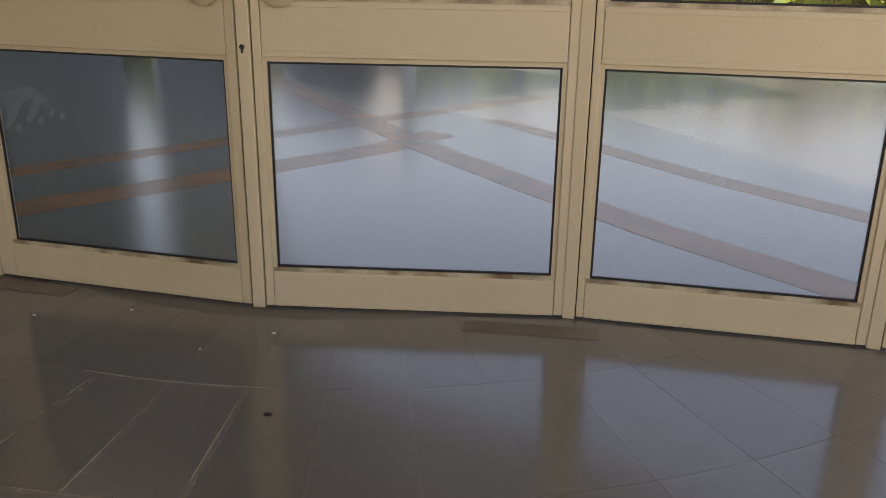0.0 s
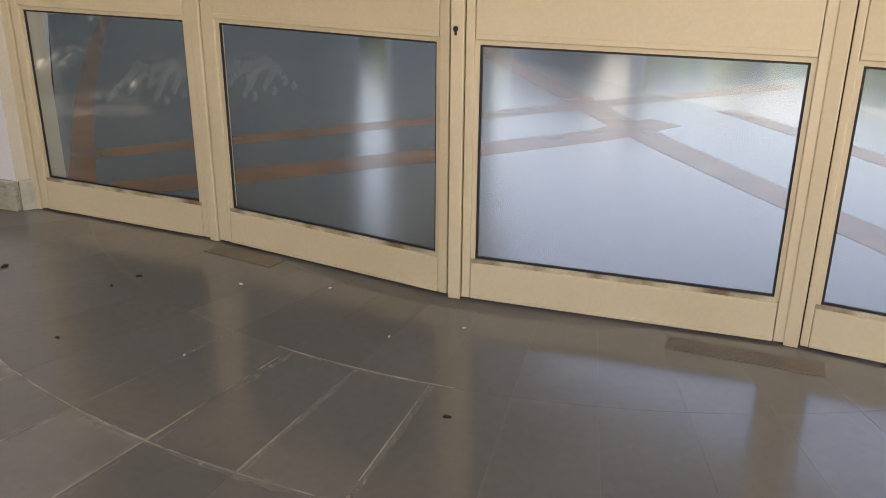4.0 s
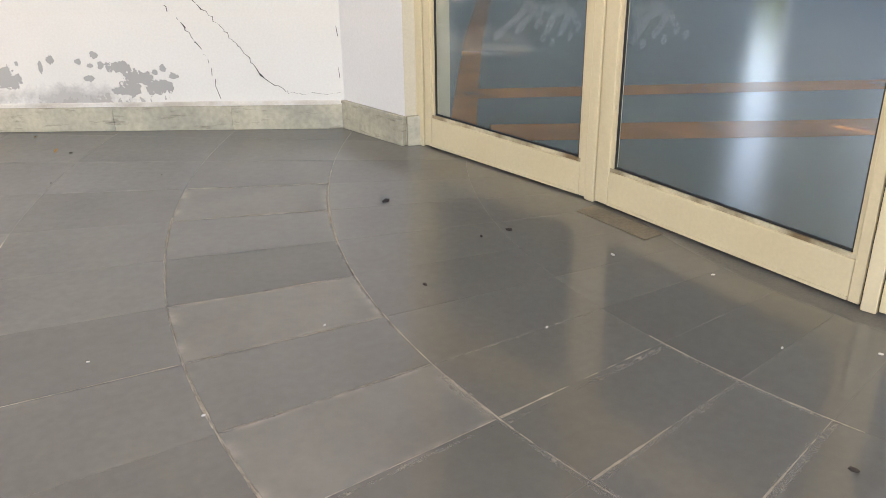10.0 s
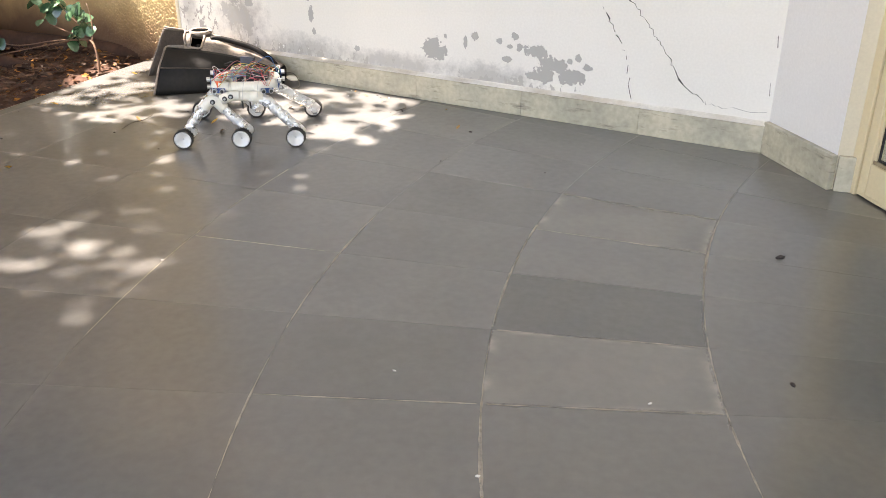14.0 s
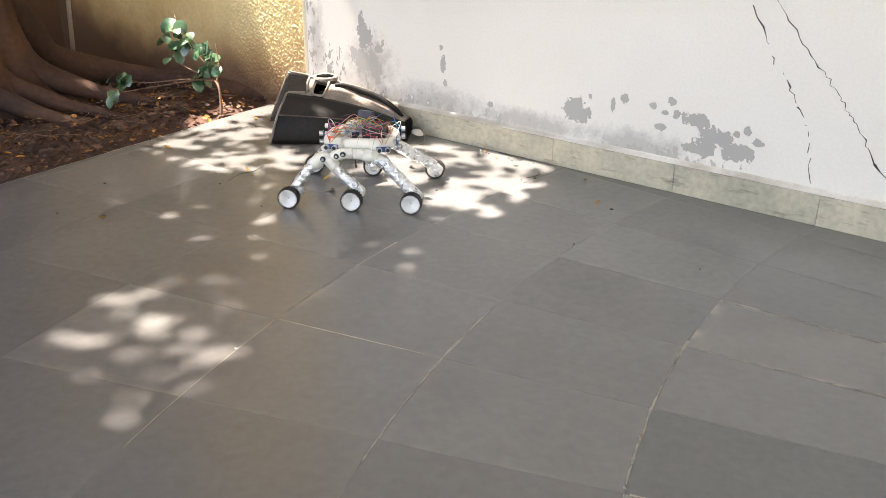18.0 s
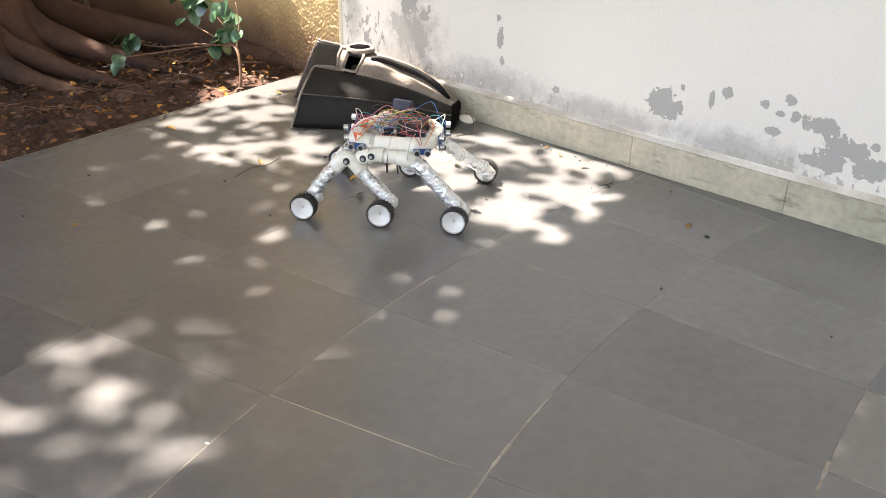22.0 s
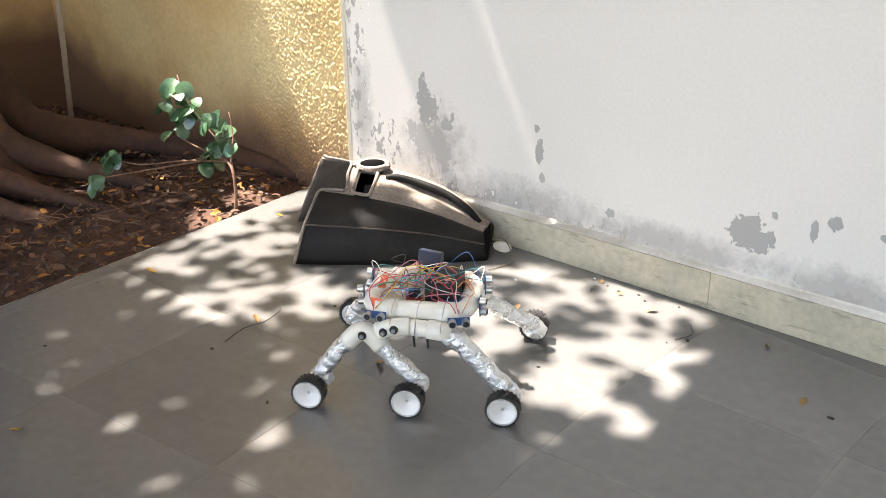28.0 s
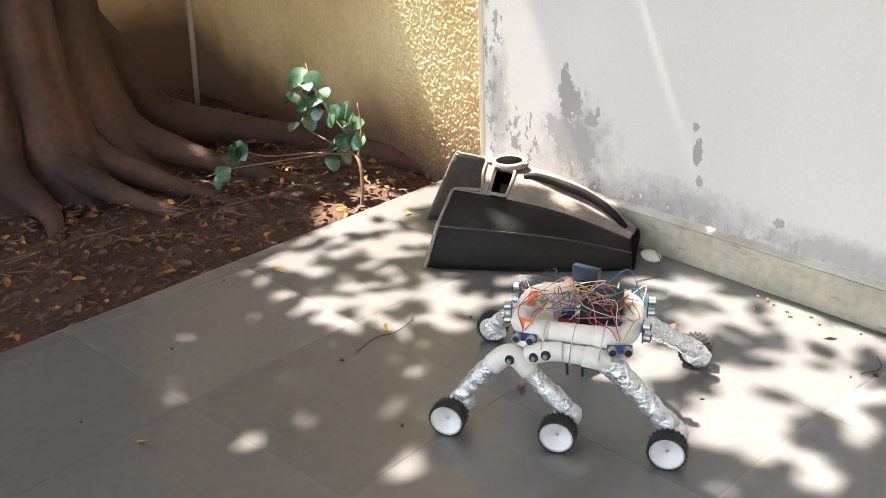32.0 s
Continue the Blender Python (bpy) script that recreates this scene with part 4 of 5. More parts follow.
for k in range(260):
    x, y, a, s = rq.uniform(-4.6, -2.85), rq.uniform(-2.6, -0.1), rq.uniform(0, 6.3), rq.uniform(0.05, 0.16)
    z = SOIL + rq.uniform(0.012, 0.025)
    sweep(bm, [(x, y, z), (x + s * 0.5 * math.cos(a) + 0.008, y + s * 0.5 * math.sin(a), z + 0.006), (x + s * math.cos(a + 0.2), y + s * math.sin(a + 0.2), z)], 0.0018, 5)
tagged(link("twig_litter", bm, M_STEM), "thin dry twigs scattered on the soil", "twigs", kind="stuff")
# loose clods that break the soil's flatness
bm = bmesh.new()
bmesh.ops.create_grid(bm, x_segments=110, y_segments=150, size=1)
for v in list(bm.verts):
    x, y = FAR_CORNER + (v.co.x + 1) / 2 * 2.75, -4.1 + (v.co.y + 1) / 2 * 4.1
    ex = EDGE0[0] + (EDGE1[0] - EDGE0[0]) * (y - EDGE0[1]) / (EDGE1[1] - EDGE0[1])
    z = 0.018 * noise.noise(Vector((x * 6, y * 6, 0))) + 0.010 * noise.noise(Vector((x * 19, y * 19, 4)))
    v.co = Vector((min(x, ex - 0.002), y, SOIL + z - 0.006))
tagged(link("soil_bed", bm, M_SOIL, smooth=True), "uneven dark brown soil bed under the tree", "soil", kind="structure")

# ---- fallen leaves, specks and twigs on the porch floor ----
M_YLEAF = material("yellow_leaf", (0.62, 0.36, 0.03), 0.6, second=(0.45, 0.22, 0.03), scale=40, amount=1, vary=0.2)
M_DLEAF = material("tan_leaf", (0.42, 0.24, 0.07), 0.7, second=(0.25, 0.13, 0.05), scale=40, amount=1, vary=0.25)
M_DARK = material("dark_speck", (0.03, 0.022, 0.018), 0.8, fine=0.2)
M_PALE = material("pale_speck", (0.75, 0.72, 0.66), 0.8, fine=0.1)
FALLEN = [(-0.82, -0.297, 0.022, 1), (-1.265, -0.135, 0.026, 1), (-1.542, -0.381, 0.030, 1), (-1.510, -0.352, 0.028, 1), (-1.665, -0.694, 0.030, 0), (-1.577, -0.736, 0.030, 1),
          (-1.525, -0.705, 0.022, 1), (-2.386, -0.809, 0.032, 0), (-1.905, -1.379, 0.032, 0), (-2.487, -0.305, 0.026, 0), (-1.93, -0.80, 0.024, 1), (-0.98, -0.10, 0.02, 1),
          (-2.62, -0.62, 0.03, 0), (-2.30, -1.55, 0.028, 0), (-1.36, -0.09, 0.016, 1), (-1.44, -0.07, 0.016, 1)]
rf = random.Random(4)
for x, y, s, k in FALLEN:
    bm = bmesh.new()
    add_leaf(bm, Matrix(), s, s * 0.62, 0.5, -0.45)
    ob = link("fallen_leaf", bm, (M_YLEAF, M_DLEAF)[k])
    ob.matrix_world = turned(x, y, 0.0015, rf.uniform(0, 6.3), rf.uniform(-0.1, 0.1), rf.uniform(-0.1, 0.1))
    low = min((ob.matrix_world @ v.co).z for v in ob.data.vertices)
    ob.location.z += 0.001 - low
    tagged(ob, ("small curled yellow leaf fallen on the stone floor", "small dry tan leaf fallen on the stone floor")[k], "fallen leaf", "leaves on the porch floor")
SPECKS = [(1.068, -1.233, 0.012, 1), (0.80, -1.057, 0.018, 0), (0.431, -0.819, 0.022, 0), (0.567, -1.399, 0.015, 0), (0.72, -1.10, 0.014, 0), (1.33, -2.13, 0.018, 0), (1.30, -1.36, 0.010, 1),
          (0.34, -1.60, 0.008, 1), (0.85, -1.62, 0.008, 1), (-0.76, -0.30, 0.012, 0), (-1.62, -1.00, 0.010, 0), (-1.9, -0.95, 0.010, 0), (-1.30, -0.52, 0.008, 0), (-0.7, -0.62, 0.009, 0),
          (-1.86, -0.62, 0.009, 0), (-1.12, -0.20, 0.012, 0)]
SPECKS += [(-0.95, -1.62, 0.008, 1), (1.35, -1.72, 0.009, 1), (0.15, -1.95, 0.008, 1), (-2.2, -1.2, 0.009, 0), (1.55, -1.75, 0.010, 1),
          (-1.47, -0.055, 0.009, 1), (-1.42, -0.070, 0.007, 0), (-1.38, -0.080, 0.010, 0), (-1.33, -0.065, 0.008, 0), (-1.30, -0.085, 0.009, 0), (-1.27, -0.070, 0.006, 1), (-1.22, -0.060, 0.007, 0),
          (-1.44, -0.120, 0.006, 1), (-1.62, -0.20, 0.006, 1), (-1.15, -0.24, 0.007, 0), (-2.45, -0.95, 0.007, 0), (-2.05, -1.45, 0.008, 0), (-0.35, -0.55, 0.007, 0), (-0.15, -1.75, 0.007, 1)]
for x, y, s, k in SPECKS:
    bm = bmesh.new()
    bmesh.ops.create_icosphere(bm, subdivisions=1, radius=s / 2)
    for v in bm.verts:
        v.co = Vector((v.co.x * 1.3, v.co.y * 0.7, max(v.co.z, -s * 0.2) * 0.6)) * rf.uniform(0.8, 1.15)
    ob = link("debris", bm, (M_DARK, M_PALE)[k])
    ob.matrix_world = turned(x, y, s * 0.1, rf.uniform(0, 6.3), 0)
    tagged(ob, ("tiny dark crumb lying on the stone floor", "tiny pale chip lying on the stone floor")[k], "debris", "crumbs on the porch floor")
for pts in ([(-1.903, -0.912, 0.003), (-1.922, -0.845, 0.006), (-1.916, -0.795, 0.004), (-1.93, -0.74, 0.006), (-1.95, -0.72, 0.003)], [(-1.14, -0.22, 0.003), (-1.12, -0.18, 0.008), (-1.15, -0.13, 0.003)]):
    tagged(link("twig", sweep(bmesh.new(), smooth_path(pts, 12), 0.0012, 6), M_DARK), "thin dark bent twig lying on the stone floor", "twig", "twigs on the porch floor")

# ---- cracks in the plaster ----
M_CRACK = material("crack_shadow", (0.06, 0.055, 0.05), 0.9, fine=0.2)


def crack(points, width, seed, solid=True):
    r = random.Random(seed)
    bm = bmesh.new()
    path = []
    for (x0, z0), (x1, z1) in zip(points, points[1:]):
        for k in range(6):
            s = k / 6
            path.append((x0 + (x1 - x0) * s + r.uniform(-0.006, 0.006), z0 + (z1 - z0) * s + r.uniform(-0.006, 0.006)))
    path.append(points[-1])
    prev = None
    for k, (x, z) in enumerate(path):
        w = width * r.uniform(0.25, 1.0) * (2.2 if r.random() < 0.08 else 1)
        q = [bm.verts.new((x - w * 0.7, -0.0012, z - w * 0.4)), bm.verts.new((x + w * 0.7, -0.0012, z + w * 0.4))]
        if prev and (solid or r.random() < 0.5):
            bm.faces.new((prev[0], prev[1], q[1], q[0]))
        prev = q
    return bm


part("crack", crack([(-0.62, 0.86), (-0.47, 0.67), (-0.361, 0.543), (-0.282, 0.455), (-0.224, 0.386), (-0.186, 0.342), (-0.146, 0.293), (-0.097, 0.207), (-0.003, 0.144)], 0.0024, 1), M_CRACK, wall_plaster)
part("crack", crack([(-0.003, 0.144), (0.072, 0.134), (0.21, 0.140)], 0.0013, 2), M_CRACK, wall_plaster)
part("crack", crack([(-0.55, 0.70), (-0.464, 0.534), (-0.424, 0.462), (-0.371, 0.402), (-0.329, 0.33), (-0.294, 0.264), (-0.262, 0.12)], 0.0022, 3, False), M_CRACK, wall_plaster)
part("crack", crack([(0.212, 0.16), (0.211, 0.4), (0.212, 0.9)], 0.0022, 4, False), M_CRACK, wall_plaster)

# ---- the moulded plastic housing lying by the wall ----
def quad_sheet(bm, rows, thick, flip=False):
    """A sheet through rows of points, given a thickness."""
    grid = [[bm.verts.new(p) for p in row] for row in rows]
    faces = []
    for a, b in zip(grid, grid[1:]):
        for k in range(len(a) - 1):
            f = (a[k], a[k + 1], b[k + 1], b[k])
            faces.append(bm.faces.new(f[::-1] if flip else f))
    bmesh.ops.solidify(bm, geom=faces, thickness=thick)
    return bm


housing = empty("plastic_housing", pose(-2.10, -0.25, 0))
tagged(housing, "dusty black moulded plastic housing lying open against the wall", "plastic housing")
V = lambda x, y, z: Vector((x + 2.10, y + 0.25, z))
# long lines of the shell from the mouth to the low end: near foot, near shoulder, far ridge, far foot
NEAR_FOOT = [V(-2.148, -0.524, 0.003), V(-2.00, -0.400, 0.003), V(-1.87, -0.270, 0.003), V(-1.762, -0.150, 0.003)]
SHOULDER = [V(-2.190, -0.385, 0.172), V(-2.065, -0.310, 0.158), V(-1.945, -0.215, 0.124), V(-1.795, -0.130, 0.072)]
RIDGE = [V(-2.322, -0.262, 0.220), V(-2.190, -0.135, 0.186), V(-2.020, -0.055, 0.140), V(-1.845, -0.035, 0.062)]
FAR_FOOT = [V(-2.416, -0.304, 0.003), V(-2.230, -0.110, 0.003), V(-2.020, -0.030, 0.003), V(-1.850, -0.028, 0.003)]


def lerp(a, b, s):
    return a + (b - a) * s


OUT_NEAR, UP = Vector((0.62, -0.78, 0)).normalized(), Vector((0, 0, 1))
NEAR_FOOT, SHOULDER, RIDGE, FAR_FOOT = (smooth_path(p, 60) for p in (NEAR_FOOT, SHOULDER, RIDGE, FAR_FOOT))


def shell(cells, skip=None):
    """A moulded wall 5 mm thick over a grid of points, with openings left where skip says so."""
    bm = bmesh.new()
    grid = [[bm.verts.new(p) for p in row] for row in cells]
    faces = [bm.faces.new((grid[a][b], grid[a][b + 1], grid[a + 1][b + 1], grid[a + 1][b]))
             for a in range(len(grid) - 1) for b in range(len(grid[0]) - 1) if not (skip and skip((a + 0.5) / (len(grid) - 1), (b + 0.5) / (len(grid[0]) - 1)))]
    bmesh.ops.recalc_face_normals(bm, faces=faces)
    bmesh.ops.solidify(bm, geom=faces, thickness=0.005)
    for v in [v for v in bm.verts if not v.link_faces]:
        bm.verts.remove(v)
    return bm


def near_wall(k, v):
    """Lower panel nearly upright, a stepped seam, then a shoulder that leans in."""
    p = lerp(NEAR_FOOT[k], SHOULDER[k], v)
    full = math.sin(math.pi * min(v / 0.62, 1) * 0.5) if v < 0.62 else math.cos(math.pi * 0.5 * (v - 0.62) / 0.38)
    return p + OUT_NEAR * (0.056 * full * (1 - 0.5 * k / 60) + (0.004 if v < 0.58 else 0.0)) + UP * 0.010 * full * (v > 0.58)


HEIGHTS = [0.0, 0.12, 0.25, 0.38, 0.5, 0.575, 0.585, 0.64, 0.72, 0.8, 0.88, 0.94, 1.0]
part("side_panel", shell([[near_wall(k, v) for v in HEIGHTS] for k in range(61)]), M_BLACK, housing, "dark side panel with a stepped seam", True)
part("side_panel", shell([[lerp(FAR_FOOT[k], RIDGE[k], v / 8) + Vector((0, 0.012, 0)) * math.sin(math.pi * v / 8) * (k / 60) for v in range(9)] for k in range(61)]), M_FLAP, housing, "brown-grey dusty far side panel", True)

part("seam", sweep(bmesh.new(), [near_wall(k, 0.583) + OUT_NEAR * 0.002 for k in range(0, 61, 2)], 0.0024, 8), M_FLAP, housing, "dusty raised seam", True)


def deck_point(k, w):
    """Across the top: shoulder, a sunk channel beside the ridge, then the rounded ridge."""
    p = lerp(SHOULDER[k], RIDGE[k], w)
    sink = 0.020 * math.exp(-((w - 0.50) / 0.13) ** 2) * min(max((k - 26) / 10, 0), 1) * (1 - 0.5 * k / 60)
    crown = 0.014 * math.sin(math.pi * w) * (1 - 0.4 * k / 60)
    return p + UP * (crown - sink)


def openings(u, w):
    notch = u < 0.17 and 0.05 < w < 0.90
    slot = 0.235 < u < 0.33 and 0.02 < w < 0.62
    return notch or slot


part("deck", shell([[deck_point(k, w / 24) for w in range(25)] for k in range(61)], openings), M_DUSTY, housing, "dust-covered top with a notch and a slot cut out", True)


def lip(points, radius, label=""):
    part("lip", sweep(bmesh.new(), smooth_path(points, 30), radius, 8), M_DUSTY, housing, label, True)


at = lambda k, w, h=0.004: deck_point(k, w) + UP * h
lip([FAR_FOOT[0], lerp(FAR_FOOT[0], RIDGE[0], 0.5), RIDGE[0] + UP * -0.006, at(2, 0.92), at(8, 0.88), at(10, 0.80), at(10, 0.4), at(11, 0.10)], 0.0045, "pale dusty rim of the mouth")
lip([NEAR_FOOT[0] + OUT_NEAR * 0.004, near_wall(0, 0.3), near_wall(0, 0.6), near_wall(0, 0.85), SHOULDER[0], at(6, 0.03), at(10, 0.05)], 0.0045)
lip([at(13, 0.08), at(13, 0.56), at(14, 0.61), at(19, 0.61), at(20, 0.56), at(20, 0.10), at(19, 0.03), at(14, 0.03), at(13, 0.08)], 0.005, "raised rim of the slot")
# pale strip added for the sunlit lower part of the flap
part("mouth_flange", quad_sheet(bmesh.new(), [[NEAR_FOOT[0], NEAR_FOOT[0] + Vector((-0.014, 0.010, 0))], [near_wall(0, 0.3), near_wall(0, 0.3) + Vector((-0.032, 0.024, 0))],
                                                [near_wall(0, 0.58), near_wall(0, 0.58) + Vector((-0.050, 0.038, 0))]], 0.004), M_DUSTY, housing, "pale strip standing for the sunlit lower part of the flap")
# black sheet below the deck paints the shade inside the slot
part("inner_baffle", quad_sheet(bmesh.new(), [[at(k, w, -0.030) for w in (0.04, 0.5, 0.92)] for k in (11, 18, 26, 40)], 0.003), M_HOLE_SHADE, housing, "black sheet painting the shade inside the slot")
part("inner_floor", prism([(p.x, p.y) for p in (NEAR_FOOT[2] * 1.0, NEAR_FOOT[58], FAR_FOOT[58], FAR_FOOT[30], FAR_FOOT[3])], 0.001, 0.004), M_BLACK, housing)
# flat collar; a shallow black disc paints the shade of its round hole
ring_c = V(-2.190, -0.180, 0.2085)
bm = bmesh.new()
prev = None
for k in range(41):
    a = 2 * math.pi * k / 40
    q = [bm.verts.new(ring_c + Vector((r * math.cos(a), r * math.sin(a), z))) for r, z in ((0.054, -0.014), (0.052, -0.004), (0.049, 0.0), (0.039, 0.0), (0.0365, -0.003), (0.0360, -0.012))]
    if prev:
        for i in range(5):
            bm.faces.new((prev[i], q[i], q[i + 1], prev[i + 1]))
    prev = q
bmesh.ops.remove_doubles(bm, verts=bm.verts, dist=1e-5)
bmesh.ops.recalc_face_normals(bm, faces=bm.faces)
part("collar", bm, M_DUSTY, housing, "flat round collar", True)
bm = bmesh.new()
bmesh.ops.create_cone(bm, cap_ends=True, segments=40, radius1=0.0355, radius2=0.0362, depth=0.006)
hole = part("collar_bore", bm, M_HOLE_SHADE, housing, "black disc painting the shade of the collar hole", True)
hole.location = ring_c + UP * -0.0035
for a in (0.2, 2.6, 4.2):
    tab = part("collar_tab", box((-0.007, -0.006, -0.004), (0.007, 0.006, 0.004), None, 0.0015), M_DUSTY, housing)
    tab.location = ring_c + Vector((0.055 * math.cos(a), 0.055 * math.sin(a), -0.003))
# black tube along the ridge, painting the shadow gap beneath it
rail = [at(23, 0.55, 0.002), at(27, 0.60, 0.008), at(35, 0.62, 0.012), at(44, 0.63, 0.012), at(52, 0.62, 0.008), at(57, 0.55, -0.002)]
part("rail", sweep(bmesh.new(), smooth_path(rail, 30), [0.008 + 0.004 * math.sin(math.pi * k / 30) for k in range(31)], 12), M_BLACK, housing, "black curved tube painting the shadow under the ridge", True)
part("end_plate", quad_sheet(bmesh.new(), [[NEAR_FOOT[60], FAR_FOOT[60]], [SHOULDER[60], RIDGE[60]]], 0.005), M_BLACK, housing)
bm = bmesh.new()
bmesh.ops.create_cone(bm, cap_ends=True, segments=20, radius1=0.028, radius2=0.025, depth=0.008)
bmesh.ops.bevel(bm, geom=[e for e in bm.edges if len(e.link_faces) == 2 and e.calc_face_angle(0) > 0.6], offset=0.003, segments=2, affect="EDGES")
cap = part("tail_cap", bm, M_LIP, housing, "pale round plastic cap", True)
cap.matrix_basis = Matrix.Translation(V(-1.752, -0.098, 0.030)) @ Matrix.Rotation(0.25, 4, "Y")
part("tail_cord", sweep(bmesh.new(), smooth_path([V(-1.785, -0.10, 0.05), V(-1.745, -0.09, 0.045), V(-1.70, -0.12, 0.006), V(-1.715, -0.20, 0.003)], 16), 0.0016, 6), M_SKIRT2, housing, "thin frayed cord")

# ---- the six-wheeled rover ----
M_PVC = material("white_pvc", (0.80, 0.78, 0.70), 0.35, second=(0.70, 0.66, 0.55), scale=14, amount=0.6, fine=0.03, bump=0.03)
M_FOIL = material("crumpled_foil", (0.90, 0.90, 0.89), 0.30, metal=0.8, second=(0.78, 0.78, 0.77), scale=40, amount=0.8, bump=1.0, bump_scale=85, rough_vary=0.12)
M_TYRE = material("black_tyre_rubber", (0.022, 0.021, 0.02), 0.75, second=(0.045, 0.042, 0.038), scale=40, amount=0.7, fine=0.2)
M_RIM = material("white_wheel_plastic", (0.80, 0.79, 0.76), 0.4, second=(0.72, 0.70, 0.66), scale=30, amount=0.5)
M_RUBBER = material("black_washer", (0.018, 0.018, 0.02), 0.45)
M_STEEL = material("nut_steel", (0.6, 0.6, 0.58), 0.3, metal=1.0, scale=50, amount=0.4)
M_PCB = material("blue_circuit_board", (0.015, 0.05, 0.14), 0.4, second=(0.03, 0.10, 0.30), scale=80, amount=0.8)
M_NAVY = material("dark_blue_plastic", (0.006, 0.010, 0.028), 0.3, second=(0.012, 0.020, 0.055), scale=40, amount=0.7)
M_BOXBLK = material("matt_black_box", (0.012, 0.012, 0.014), 0.5, fine=0.1)
M_ORANGE = material("orange_tape", (0.80, 0.14, 0.03), 0.5, second=(0.65, 0.10, 0.02), scale=30, amount=0.6)
M_RED = material("red_board", (0.40, 0.03, 0.03), 0.4, second=(0.25, 0.02, 0.02), scale=60, amount=0.7)
M_TAPE = material("clear_cream_plastic", (0.75, 0.70, 0.58), 0.3, second=(0.62, 0.56, 0.44), scale=25, amount=0.8)
WIRE = [material("wire_insulation", c, 0.4) for c in ((0.65, 0.05, 0.05), (0.03, 0.16, 0.45), (0.75, 0.70, 0.66), (0.03, 0.35, 0.38), (0.75, 0.30, 0.03), (0.05, 0.25, 0.08), (0.68, 0.50, 0.05),
                                                       (0.60, 0.06, 0.08), (0.70, 0.25, 0.28), (0.03, 0.03, 0.035), (0.20, 0.35, 0.65))]

rover = empty("rover", pose(-1.538, -0.96, 0, 0, 0, 32.87) @ Matrix.Translation((0, 0.163, 0)))
tagged(rover, "homemade six-wheeled rover of white plastic pipe wrapped in foil", "rover")
WR = 0.0335


def make_wheel(x, y, out):
    """One wheel at axle (x, y), its dished face to the side out (+1 or -1)."""
    bm = bmesh.new()
    half, n = 0.0150, 36
    prof = [(WR * 0.80, -half), (WR * 0.93, -half), (WR * 0.965, -half * 0.8), (WR * 0.965, half * 0.8), (WR * 0.93, half), (WR * 0.80, half)]
    rings = [[bm.verts.new((r * math.cos(2 * math.pi * k / n), w, r * math.sin(2 * math.pi * k / n))) for r, w in prof] for k in range(n)]
    for k in range(n):
        a, b = rings[k], rings[(k + 1) % n]
        for i in range(len(prof)):
            j = (i + 1) % len(prof)
            bm.faces.new((a[i], a[j], b[j], b[i]))
    bmesh.ops.recalc_face_normals(bm, faces=bm.faces)
    tyre = part("wheel", bm, M_TYRE, rover, "black ribbed tyre on a white dished wheel", True)
    tyre.location = (x, y, WR)
    # slanting tread bars
    bm = bmesh.new()
    for k in range(22):
        for side in (-1, 1):
            a = 2 * math.pi * (k + (0.5 if side > 0 else 0)) / 22
            m = Matrix.Rotation(-a, 4, "Y") @ Matrix.Translation((WR * 0.975, side * half * 0.5, 0)) @ Matrix.Rotation(radians(24 * side), 4, "X")
            add_box(bm, (-0.0012, -half * 0.52, -0.0017), (0.0012, half * 0.52, 0.0017), m)
    part("tread", bm, M_TYRE, tyre)
    bm = bmesh.new()
    prof = [(0.003, 0.004), (0.022, 0.003), (0.0255, 0.0135), (0.0285, 0.0157), (0.0295, 0.0145), (0.0275, -0.014), (0.024, -0.0145), (0.003, -0.0145)]
    rings = [[bm.verts.new((r * math.cos(2 * math.pi * k / n), w * out, r * math.sin(2 * math.pi * k / n))) for r, w in prof] for k in range(n)]
    for k in range(n):
        a, b = rings[k], rings[(k + 1) % n]
        for i in range(len(prof)):
            j = (i + 1) % len(prof)
            bm.faces.new((a[i], a[j], b[j], b[i]))
    bmesh.ops.recalc_face_normals(bm, faces=bm.faces)
    part("rim", bm, M_RIM, tyre, "white dished rim", True)
    bm = bmesh.new()
    bmesh.ops.create_cone(bm, cap_ends=True, segments=12, radius1=0.0032, radius2=0.0032, depth=0.034)
    bmesh.ops.transform(bm, matrix=Matrix.Rotation(radians(90), 4, "X"), verts=bm.verts)
    ax = part("axle", bm, M_STEEL, tyre)
    ax.location = (0, -0.0125 * out, 0)


def foil(path, rads, seed, sides=16, steps=26):
    """A leg wrapped in crumpled foil."""
    bm = bmesh.new()
    pts = smooth_path(path, steps)
    rr = [float(np.interp(i / steps * (len(rads) - 1), range(len(rads)), rads)) for i in range(steps + 1)]
    sweep(bm, pts, rr, sides)
    for v in bm.verts:
        d = noise.noise(v.co * 55 + Vector((seed, 0, 0))) * 0.0032 + noise.noise(v.co * 140 + Vector((0, seed, 0))) * 0.0020
        v.co += v.co.normalized() * 0 + Vector((noise.noise(v.co * 70 + Vector((seed, 1, 2))), noise.noise(v.co * 70 + Vector((3, seed, 5))), noise.noise(v.co * 70 + Vector((7, 8, seed))))) * 0.003 + Vector((d, d, d)) * 0.5
    return bm


